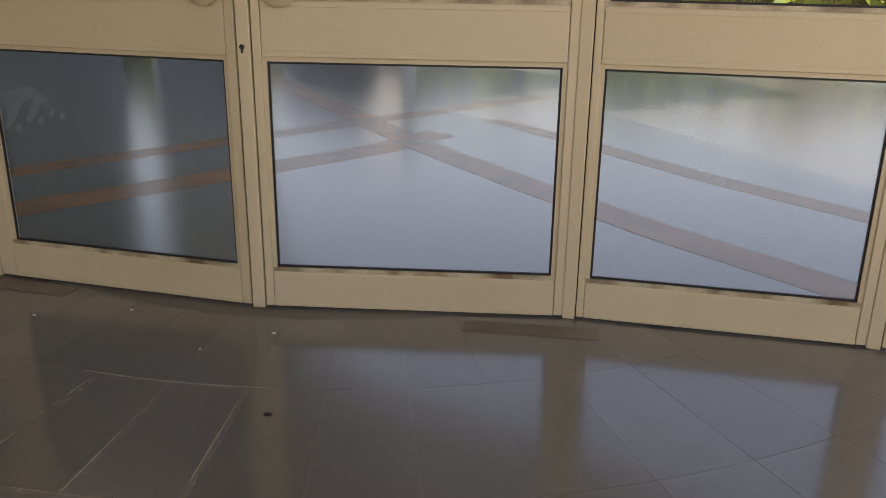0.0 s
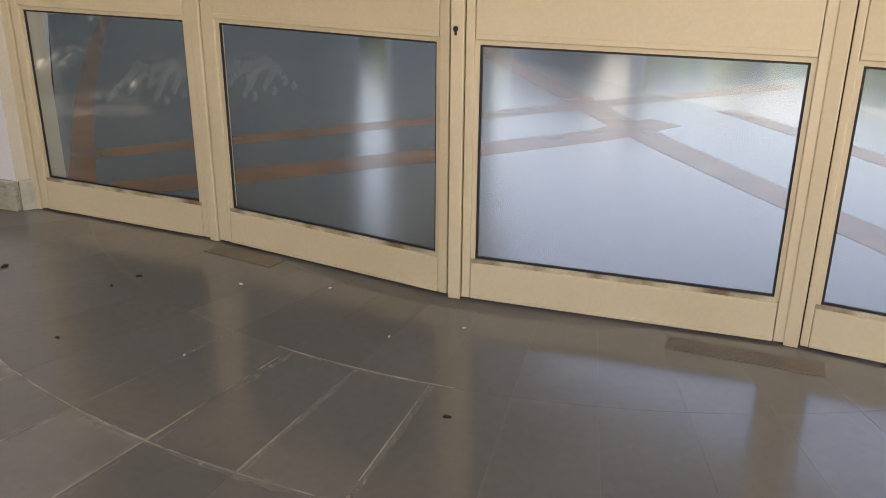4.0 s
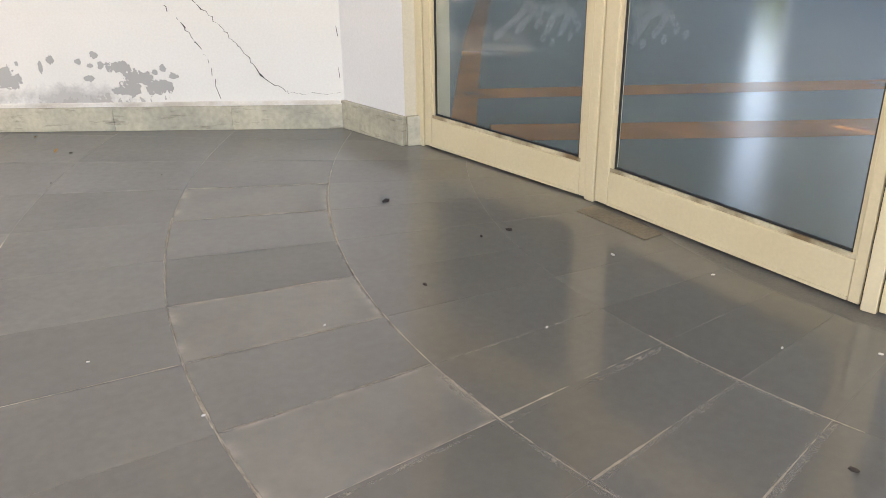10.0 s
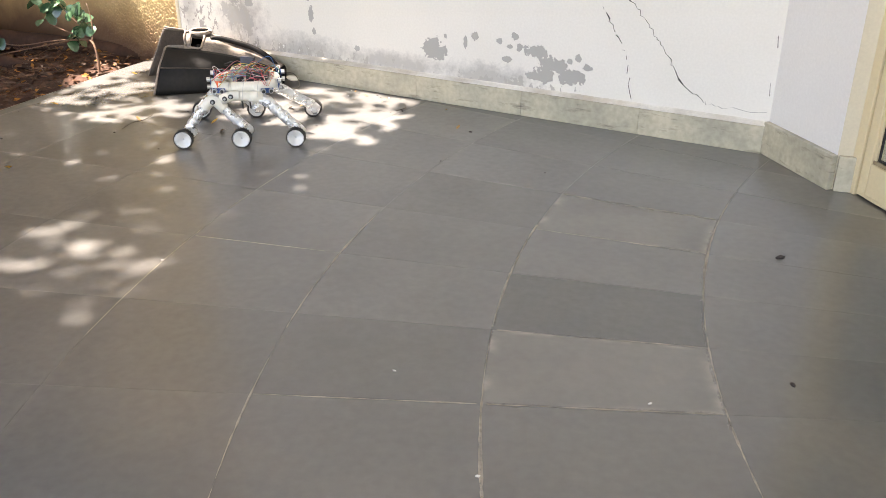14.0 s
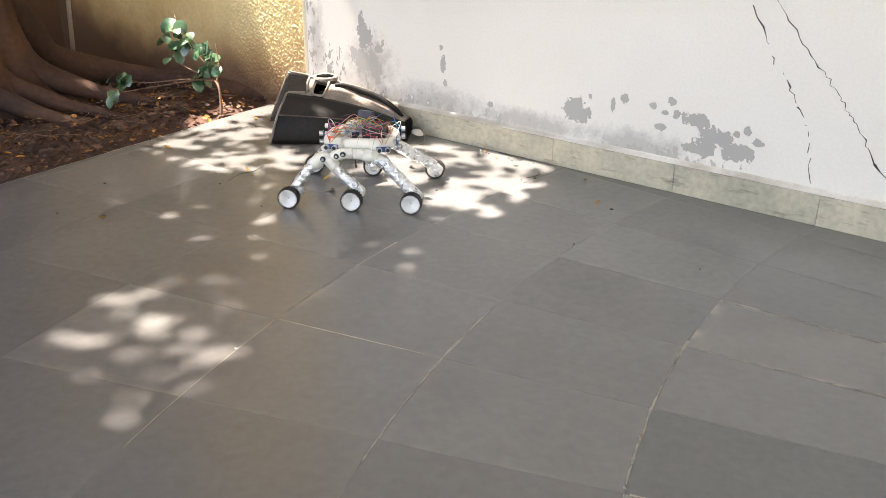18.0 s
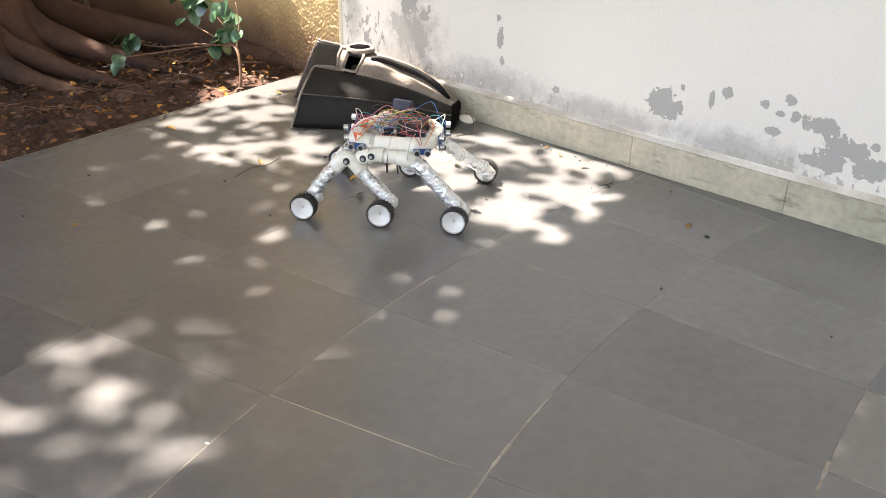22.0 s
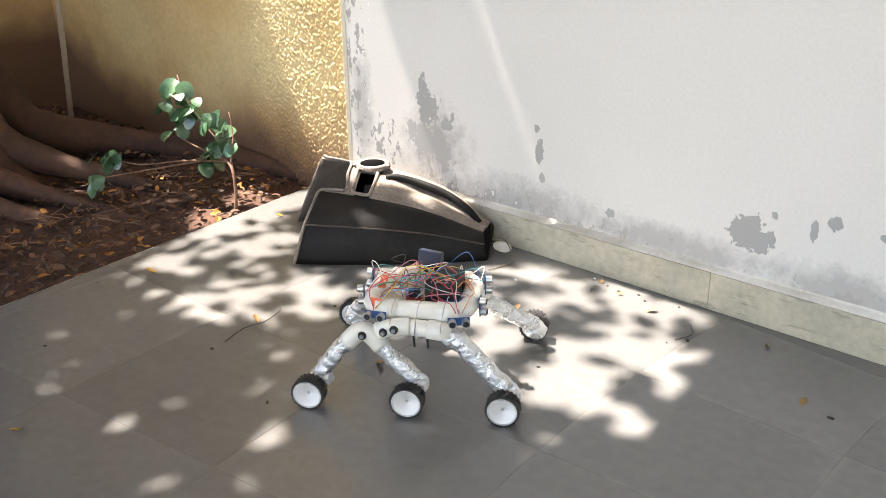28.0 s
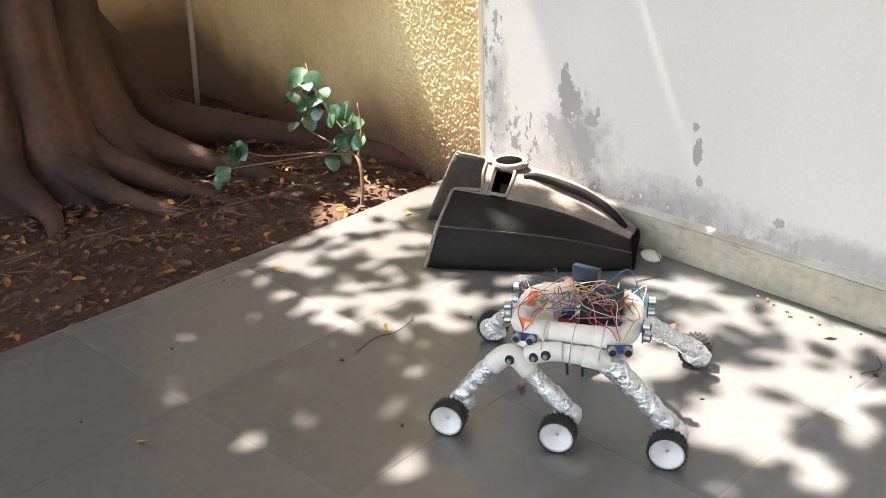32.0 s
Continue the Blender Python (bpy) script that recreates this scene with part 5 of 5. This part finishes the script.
def bolt(x, y, z, out):
    bm = bmesh.new()
    bmesh.ops.create_cone(bm, cap_ends=True, segments=20, radius1=0.0088, radius2=0.0080, depth=0.004)
    bmesh.ops.transform(bm, matrix=Matrix.Rotation(radians(90), 4, "X"), verts=bm.verts)
    w = part("washer", bm, M_RUBBER, rover, "black rubber washer")
    w.location = (x, y, z)
    bm = bmesh.new()
    bmesh.ops.create_cone(bm, cap_ends=True, segments=6, radius1=0.0042, radius2=0.0042, depth=0.005)
    bmesh.ops.transform(bm, matrix=Matrix.Rotation(radians(90), 4, "X"), verts=bm.verts)
    nut = part("nut", bm, M_STEEL, w, "steel nut")
    nut.location = (0, out * 0.0035, 0)


for side in (-1, 1):
    # the far side stands wider, its legs splayed outwards
    yw, yl, foot, ax = (-0.148, -0.108, -0.110, (0.0, 0.201, 0.389)) if side < 0 else (0.208, 0.112, 0.166, (-0.008, 0.200, 0.418))
    for x in ax:
        make_wheel(x, yw, side)
    sd = 5 if side < 0 else 9
    # motor feet, foil lumps inside each wheel
    for k, (x, z) in enumerate(((ax[0] + 0.014, 0.046), (ax[1] + 0.011, 0.050), (ax[2] + 0.007, 0.044))):
        bm = bmesh.new()
        bmesh.ops.create_icosphere(bm, subdivisions=3, radius=0.024)
        for v in bm.verts:
            v.co = Vector((v.co.x * 1.05, v.co.y * 0.85, v.co.z * 0.95)) * (1 + 0.22 * noise.noise(v.co * 70 + Vector((sd, k * 3, 0))))
        f = part("motor_wrap", bm, M_FOIL, rover, "crumpled foil round a wheel motor", False)
        f.location = (x, foot, z)
    # bogie legs, bogie joint, rocker pipe and long leg
    part("leg", foil([(0.095, yl, 0.1475), (0.055, (yl + foot) / 2, 0.1127), (ax[0] + 0.016, foot, 0.060)], (0.0165, 0.0175, 0.0175), sd), M_FOIL, rover, "foil wrapped front bogie leg", True)
    part("leg", foil([(0.126, yl, 0.141), (0.165, (yl + foot) / 2, 0.1046), (ax[1] + 0.007, foot, 0.062)], (0.0165, 0.0170, 0.0180), sd + 1), M_FOIL, rover, "foil wrapped rear bogie leg", True)
    part("leg", foil([(0.272, side * 0.104, 0.162), (0.298, side * 0.104, 0.1475), ((0.300 + ax[2]) / 2, (side * 0.104 + foot) / 2, 0.1005), (ax[2] + 0.003, foot, 0.056)], (0.019, 0.0195, 0.0185, 0.0185), sd + 2), M_FOIL, rover, "foil wrapped long rocker leg", True)
    part("bogie_joint", sweep(bmesh.new(), smooth_path([(0.074, yl, 0.131), (0.094, yl, 0.1515), (0.110, yl, 0.157), (0.125, yl, 0.149), (0.144, yl, 0.127)], 16), 0.0195, 18), M_PVC, rover, "white plastic tee joint", True)
    part("link_arm", sweep(bmesh.new(), smooth_path([(0.138, side * 0.112, 0.162), (0.156, side * 0.112, 0.1685), (0.178, side * 0.110, 0.1735), (0.200, side * 0.106, 0.1735)], 12), 0.0175, 18), M_PVC, rover, "white plastic pivot arm", True)
    part("rocker_pipe", sweep(bmesh.new(), [(0.178, side * 0.104, 0.172), (0.230, side * 0.104, 0.170), (0.276, side * 0.104, 0.1653)], 0.0165, 20), M_PVC, rover, "white plastic rocker pipe", True)
    part("pipe_socket", sweep(bmesh.new(), [(0.236, side * 0.104, 0.170), (0.282, side * 0.104, 0.164)], 0.0190, 20), M_PVC, rover, smooth=True)
    for x, z in ((0.110, 0.157), (0.153, 0.168), (0.174, 0.175)):
        bolt(x, side * (0.129 if x > 0.12 else 0.1285), z, side)
    for x in (0.205, 0.232):
        part("screw", sweep(bmesh.new(), [(x, side * 0.098, 0.165), (x + 0.002, side * 0.096, 0.124)], 0.0026, 8), M_RUBBER, rover, "dark hanging screw")

# upper frame: a rounded rectangle of pipe
ZF = 0.195
corner = 0.034
x0, x1, hw = 0.112, 0.306, 0.076
loop = []
for cx, cy, a0 in ((x1 - corner, hw - corner, 0), (x0 + corner, hw - corner, 90), (x0 + corner, -hw + corner, 180), (x1 - corner, -hw + corner, 270)):
    loop += [(cx + corner * math.cos(radians(a0 + 90 * k / 6)), cy + corner * math.sin(radians(a0 + 90 * k / 6)), ZF) for k in range(7)]


def ring_pipe(points, radius, sides=18):
    bm = bmesh.new()
    pts = [Vector(p) for p in points]
    n = len(pts)
    rings = []
    for k in range(n):
        t = (pts[(k + 1) % n] - pts[k - 1]).normalized()
        side = t.cross(Vector((0, 0, 1)))
        rings.append([bm.verts.new(pts[k] + (side * math.cos(a) + Vector((0, 0, 1)) * math.sin(a)) * radius) for a in [2 * math.pi * j / sides for j in range(sides)]])
    for k in range(n):
        a, b = rings[k], rings[(k + 1) % n]
        for j in range(sides):
            bm.faces.new((a[j], a[(j + 1) % sides], b[(j + 1) % sides], b[j]))
    bmesh.ops.recalc_face_normals(bm, faces=bm.faces)
    return bm


part("upper_frame", ring_pipe(loop, 0.0185), M_PVC, rover, "rounded white pipe frame round the electronics", True)
for cx, cy in ((0.15, -hw), (0.272, -hw), (0.15, hw), (0.272, hw)):
    part("frame_socket", sweep(bmesh.new(), [(cx - 0.022, cy, ZF), (cx + 0.022, cy, ZF)], 0.0205, 20), M_PVC, rover, smooth=True)
for cx in (x0, x1):
    part("frame_socket", sweep(bmesh.new(), [(cx, -0.030, ZF), (cx, 0.030, ZF)], 0.0205, 20), M_PVC, rover, smooth=True)
part("tray", box((x0 + 0.01, -hw + 0.01, ZF - 0.016), (x1 - 0.01, hw - 0.01, ZF - 0.011), None, 0.001), M_TAPE, rover, "cream plastic tray")
for x in (0.165, 0.215, 0.265):
    bm = bmesh.new()
    ang = [2 * math.pi * k / 20 for k in range(21)]
    sweep(bm, [(x + 0.004 * math.sin(a), -0.092 + 0.031 * math.cos(a), 0.182 + 0.038 * math.sin(a)) for a in ang], 0.0009, 5)
    part("tie", bm, M_STEEL, rover, "thin twisted binding wire")
    bm = bmesh.new()
    sweep(bm, [(x + 0.004 * math.sin(a), 0.092 + 0.031 * math.cos(a), 0.182 + 0.038 * math.sin(a)) for a in ang], 0.0009, 5)
    part("tie", bm, M_STEEL, rover, "thin twisted binding wire")

# electronics in the frame
part("battery_box", box((0.218, -0.046, ZF - 0.010), (0.286, 0.044, ZF + 0.040), None, 0.003), M_BOXBLK, rover, "black battery box")
up = part("display_board", box((-0.006, -0.024, 0.0), (0.006, 0.024, 0.074), None, 0.002), M_NAVY, rover, "upright dark blue module")
up.matrix_basis = pose(0.212, 0.036, ZF + 0.002, 0, 8, 72)
part("bezel", box((-0.0085, -0.026, 0.050), (0.0085, 0.026, 0.0755), None, 0.002), M_NAVY, up)
cup = part("motor_driver", box((0.0, 0.0, 0.0), (0.036, 0.030, 0.016), None, 0.002), M_RED, rover, "red motor driver board")
cup.matrix_basis = pose(0.182, -0.056, ZF - 0.008, 0, 0, 12)
part("heat_sink", box((0.006, 0.016, 0.016), (0.030, 0.022, 0.034), None, 0.001), M_BOXBLK, cup)
ard = part("controller_board", box((0.0, 0.0, 0.0), (0.052, 0.034, 0.010), None, 0.001), M_PCB, rover, "blue controller board")
ard.matrix_basis = pose(0.250, -0.062, ZF - 0.004, 14, 0, -8)
bb = part("breadboard", box((0, 0, 0), (0.040, 0.055, 0.010), None, 0.001), M_PVC, rover, "white breadboard")
bb.matrix_basis = pose(0.160, -0.010, ZF + 0.004, 0, -14, 10)
bm = bmesh.new()
bmesh.ops.create_uvsphere(bm, u_segments=20, v_segments=12, radius=1)
bmesh.ops.transform(bm, matrix=Matrix.Diagonal((0.030, 0.026, 0.028, 1)), verts=bm.verts)
dome = part("plastic_cup", bm, M_TAPE, rover, "crumpled cream plastic cup", True)
dome.location = (0.180, 0.010, ZF + 0.026)
bm = prism([(-0.012, 0.012), (0.012, 0.012), (0.0, -0.016)], -0.001, 0.001)
tri = part("tape_marker", bm, M_ORANGE, rover, "bright orange tape triangle")
tri.matrix_basis = pose(0.128, -0.086, ZF + 0.012, 62, 0, -10)
st = part("orange_strip", box((-0.008, -0.030, 0.0), (0.008, 0.030, 0.0016), None, 0.0005), M_ORANGE, rover, "orange tape strip")
st.matrix_basis = pose(0.122, 0.005, ZF + 0.0188, 0, 0, 6)


def sensor(x, y, z, yaw, roll=0.0):
    """An ultrasonic sensor: blue board with two silver eyes, facing -y before it is turned."""
    s = part("distance_sensor", box((-0.0215, -0.001, -0.0075), (0.0215, 0.001, 0.0085)), M_PCB, rover, "ultrasonic sensor with two silver eyes")
    s.matrix_basis = pose(x, y, z, 0, roll, yaw)
    for e in (-0.013, 0.013):
        bm = bmesh.new()
        bmesh.ops.create_cone(bm, cap_ends=True, segments=20, radius1=0.0080, radius2=0.0080, depth=0.012)
        bmesh.ops.transform(bm, matrix=Matrix.Translation((e, -0.007, 0)) @ Matrix.Rotation(radians(90), 4, "X"), verts=bm.verts)
        part("eye", bm, M_STEEL, s, "silver sensor eye")
        bm = bmesh.new()
        bmesh.ops.create_cone(bm, cap_ends=True, segments=18, radius1=0.0060, radius2=0.0060, depth=0.001)
        bmesh.ops.transform(bm, matrix=Matrix.Translation((e, -0.0132, 0)) @ Matrix.Rotation(radians(90), 4, "X"), verts=bm.verts)
        part("mesh", bm, M_BOXBLK, s)


sensor(0.131, -0.098, ZF - 0.006, -6)
sensor(0.296, -0.098, ZF - 0.008, 14)
sensor(0.090, -0.030, ZF + 0.004, -78, 84)
sensor(0.090, 0.045, ZF + 0.008, -96, 80)
sensor(0.329, -0.035, ZF - 0.002, 82, 78)
sensor(0.329, 0.040, ZF + 0.010, 98, 80)
rw = random.Random(17)
ends = [(0.131, -0.094, ZF + 0.008), (0.296, -0.094, ZF + 0.008), (0.098, -0.03, ZF + 0.012), (0.098, 0.045, ZF + 0.014), (0.322, -0.03, ZF + 0.012), (0.322, 0.04, ZF + 0.02)]
for k in range(56):
    a = Vector(ends[k % 6]) + Vector((rw.uniform(-0.006, 0.006), rw.uniform(-0.004, 0.004), 0)) if k < 26 else Vector((rw.uniform(0.14, 0.30), rw.uniform(-0.06, 0.06), ZF + rw.uniform(0.0, 0.03)))
    b = Vector((rw.uniform(0.155, 0.285), rw.uniform(-0.055, 0.05), ZF + rw.uniform(0.0, 0.05)))
    mid = (a + b) / 2 + Vector((rw.uniform(-0.045, 0.045), rw.uniform(-0.045, 0.045), rw.uniform(0.004, 0.050)))
    q1 = a.lerp(mid, 0.5) + Vector((rw.uniform(-0.02, 0.02), rw.uniform(-0.02, 0.02), rw.uniform(0.0, 0.022)))
    q2 = b.lerp(mid, 0.5) + Vector((rw.uniform(-0.02, 0.02), rw.uniform(-0.02, 0.02), rw.uniform(0.0, 0.022)))
    part("wire", sweep(bmesh.new(), smooth_path([a, q1, mid, q2, b], 14), 0.0009, 5, cap=False), rw.choice(WIRE), rover, smooth=True)

# ---- ring paving of the porch, piece by piece ----
RINGS = [1.70, 2.108, 2.574, 3.040, 3.495, 3.925, 4.380, 4.840, 5.300, 5.80, 6.30]
STEP, FIRST = radians(5.27), radians(184.5)


def inside(p):
    ex = EDGE0[0] + (EDGE1[0] - EDGE0[0]) * (p[1] - EDGE0[1]) / (EDGE1[1] - EDGE0[1])
    return p[0] > ex + 0.004 and p[1] < -0.003 and p[1] > -4.19


def cut(poly, test_a, test_b, test_c):
    """Keeps the part of a convex polygon where a*x + b*y + c > 0."""
    out = []
    for k, p in enumerate(poly):
        q = poly[(k + 1) % len(poly)]
        fp, fq = test_a * p[0] + test_b * p[1] + test_c, test_a * q[0] + test_b * q[1] + test_c
        if fp > 0:
            out.append(p)
        if fp * fq < 0:
            s = fp / (fp - fq)
            out.append((p[0] + s * (q[0] - p[0]), p[1] + s * (q[1] - p[1])))
    return out


PALE, BLUE = {(2, 0), (2, 3), (2, 5)}, {(2, 2)}


def slab_mesh(poly, stone=None):
    bm = bmesh.new()
    worn = bm.verts.layers.float.new("rim")
    c = sum((Vector(p) for p in poly), Vector((0, 0))) / len(poly)
    rim = [bm.verts.new((*p, -0.0008)) for p in poly]
    top = [bm.verts.new((*(Vector(p) + (c - Vector(p)).normalized() * 0.0002), 0.0)) for p in poly]
    core = [bm.verts.new((*(Vector(p) + (c - Vector(p)) * 0.15), 0.0)) for p in poly]
    bm.faces.new(core)
    for k in range(len(poly)):
        j = (k + 1) % len(poly)
        bm.faces.new((rim[k], rim[j], top[j], top[k]))
        bm.faces.new((top[k], top[j], core[j], core[k]))
    bmesh.ops.recalc_face_normals(bm, faces=bm.faces)
    for v in rim + top:
        v[worn] = 1.0
    me = bpy.data.meshes.new("slab")
    bm.normal_update()
    bm.to_mesh(me)
    bm.free()
    me.materials.append(stone or M_SLAB)
    return me


rng = random.Random(5)
ed = Vector((EDGE1[0] - EDGE0[0], EDGE1[1] - EDGE0[1])).normalized()
en = Vector((-ed.y, ed.x))
ec = -en.dot(Vector(EDGE0)) - 0.004
for ring, (r0, r1) in enumerate(zip(RINGS, RINGS[1:])):
    whole = None
    GAP = 0.0009 if ring == 2 else 0.0003 if ring < 2 else 0.0004
    outline = [(r * math.cos(a), r * math.sin(a)) for r, ks in ((r0 + GAP, range(7)), (r1 - GAP, range(6, -1, -1)))
               for a in [GAP / r + (STEP - 2 * GAP / r) * k / 6 for k in ks]]
    for k in range(-7, 16):
        turn = FIRST + STEP * k
        cs, sn = math.cos(turn), math.sin(turn)
        poly = [(CENTRE.x + x * cs - y * sn, CENTRE.y + x * sn + y * cs) for x, y in outline]
        full = all(inside(p) for p in poly)
        if full:
            stone = M_SLAB_PALE if (ring, k) in PALE else M_SLAB_BLUE if (ring, k) in BLUE else None
            whole = whole or slab_mesh(outline)
            ob = new("slab", slab_mesh(outline, stone) if stone else whole)
            ob.matrix_world = Matrix.Translation((CENTRE.x, CENTRE.y, 0)) @ Matrix.Rotation(turn, 4, "Z")
        else:
            poly = cut(poly, en.x, en.y, ec)
            poly = cut(poly, 0, -1, -0.003) if poly else poly
            poly = cut(poly, 0, 1, 4.19) if poly else poly
            if len(poly) < 3:
                continue
            area = abs(sum(p[0] * q[1] - q[0] * p[1] for p, q in zip(poly, poly[1:] + poly[:1]))) / 2
            if area < 0.0015:
                continue
            ob = new("slab", slab_mesh(poly))
        ob.parent = floor
        ob.location.z = rng.uniform(-0.0003, 0.0)


# lime that has crept out of some joints and lies over the slab rims
M_LIME = material("joint_lime", (0.40, 0.345, 0.27), 0.75, second=(0.24, 0.215, 0.18), scale=14, amount=0.9, fine=0.2, bump=0.15)


def powdery(mat):
    """Lime dust rubbed thin: the stone shows through in grains."""
    n, l = mat.node_tree.nodes, mat.node_tree.links
    tc = n.new("ShaderNodeTexCoord")
    tex = n.new("ShaderNodeTexNoise")
    tex.inputs["Scale"].default_value, tex.inputs["Detail"].default_value, tex.inputs["Roughness"].default_value = 38, 9, 0.7
    l.new(tc.outputs["Object"], tex.inputs["Vector"])
    r = n.new("ShaderNodeMapRange")
    r.inputs["From Min"].default_value, r.inputs["From Max"].default_value = 0.40, 0.66
    r.inputs["To Max"].default_value = 0.75
    l.new(tex.outputs["Fac"], r.inputs["Value"])
    l.new(r.outputs[0], n["Principled BSDF"].inputs["Alpha"])
    return mat


M_DUST = powdery(material("lime_dust", (0.44, 0.40, 0.34), 0.8, second=(0.30, 0.275, 0.235), scale=10, amount=0.9, fine=0.2))


def lime_line(points, width, seed):
    """A thin uneven smear along a joint, thinning out and breaking in places."""
    bm = bmesh.new()
    prev = None
    for k, p in enumerate(points):
        a, b = points[max(k - 1, 0)], points[min(k + 1, len(points) - 1)]
        t = (b - a).normalized()
        side = Vector((-t.y, t.x))
        v = 0.55 + 0.9 * noise.noise(Vector((p.x * 5, p.y * 5, seed))) + 0.5 * noise.noise(Vector((p.x * 40, p.y * 40, seed)))
        w0, w1 = width * max(v, 0.0) * 0.5, width * max(v + 0.4 * noise.noise(Vector((p.x * 30, p.y * 30, seed + 5))), 0.0) * 0.5
        if w0 + w1 < width * 0.12:
            prev = None
            continue
        q = [bm.verts.new((*(p + side * w0), 0.00025)), bm.verts.new((*(p + side * (w0 - 0.0002) * 0.3), 0.0006)), bm.verts.new((*(p - side * w1), 0.00025))]
        if prev:
            bm.faces.new((prev[0], prev[1], q[1], q[0]))
            bm.faces.new((prev[1], prev[2], q[2], q[1]))
        prev = q
    return bm


def ring_point(r, steps):
    a = FIRST + STEP * steps
    return Vector((CENTRE.x + r * math.cos(a), CENTRE.y + r * math.sin(a)))


LIME = [([ring_point(r, s0 + (s1 - s0) * k / 260) for k in range(261)], w) for r, s0, s1, w in ((2.574, -0.6, 9.0, 0.007), (3.040, 0.9, 6.2, 0.006), (3.495, 1.2, 5.8, 0.006), (2.108, 5.8, 8.3, 0.006), (3.925, 0.5, 3.5, 0.003))]
LIME += [([ring_point(r0 + (r1 - r0) * k / 70, s) for k in range(71)], w) for r0, r1, s, w in (
    (2.58, 3.03, 0, 0.005), (2.58, 3.03, 1, 0.005), (2.58, 3.03, 3, 0.005), (2.58, 3.03, 4, 0.006), (2.58, 3.03, 5, 0.004), (2.58, 3.03, 6, 0.005), (3.05, 3.49, 4, 0.004),
    (2.11, 2.57, 6, 0.007), (2.11, 2.57, 7, 0.005), (2.11, 2.57, 8, 0.007), (3.50, 3.92, 2, 0.003))]
for k, (points, w) in enumerate(LIME):
    part("joint_lime", lime_line(points, w, k * 3.7), M_LIME, floor, "pale lime smear along a joint")
DUST = [([ring_point(2.11 + 0.46 * k / 120, st) for k in range(121)], w) for st, w in ((6.08, 0.026), (7.03, 0.020), (8.03, 0.026), (5.02, 0.012))]
DUST += [([ring_point(r, a + (b - a) * k / 200) for k in range(201)], w) for r, a, b, w in ((2.578, 5.2, 8.3, 0.022), (2.112, 6.0, 8.1, 0.012), (2.578, -0.2, 4.2, 0.012), (3.040, 0.9, 6.0, 0.010))]
DUST += [([ring_point(2.58 + 0.45 * k / 120, st) for k in range(121)], w) for st, w in ((0.02, 0.016), (1.0, 0.014), (3.0, 0.012), (4.0, 0.016), (5.0, 0.016), (6.05, 0.014))]
for k, (points, w) in enumerate(DUST):
    part("lime_dust", lime_line(points, w, 40 + k * 2.9), M_DUST, floor, "thin pale lime dust along a joint")
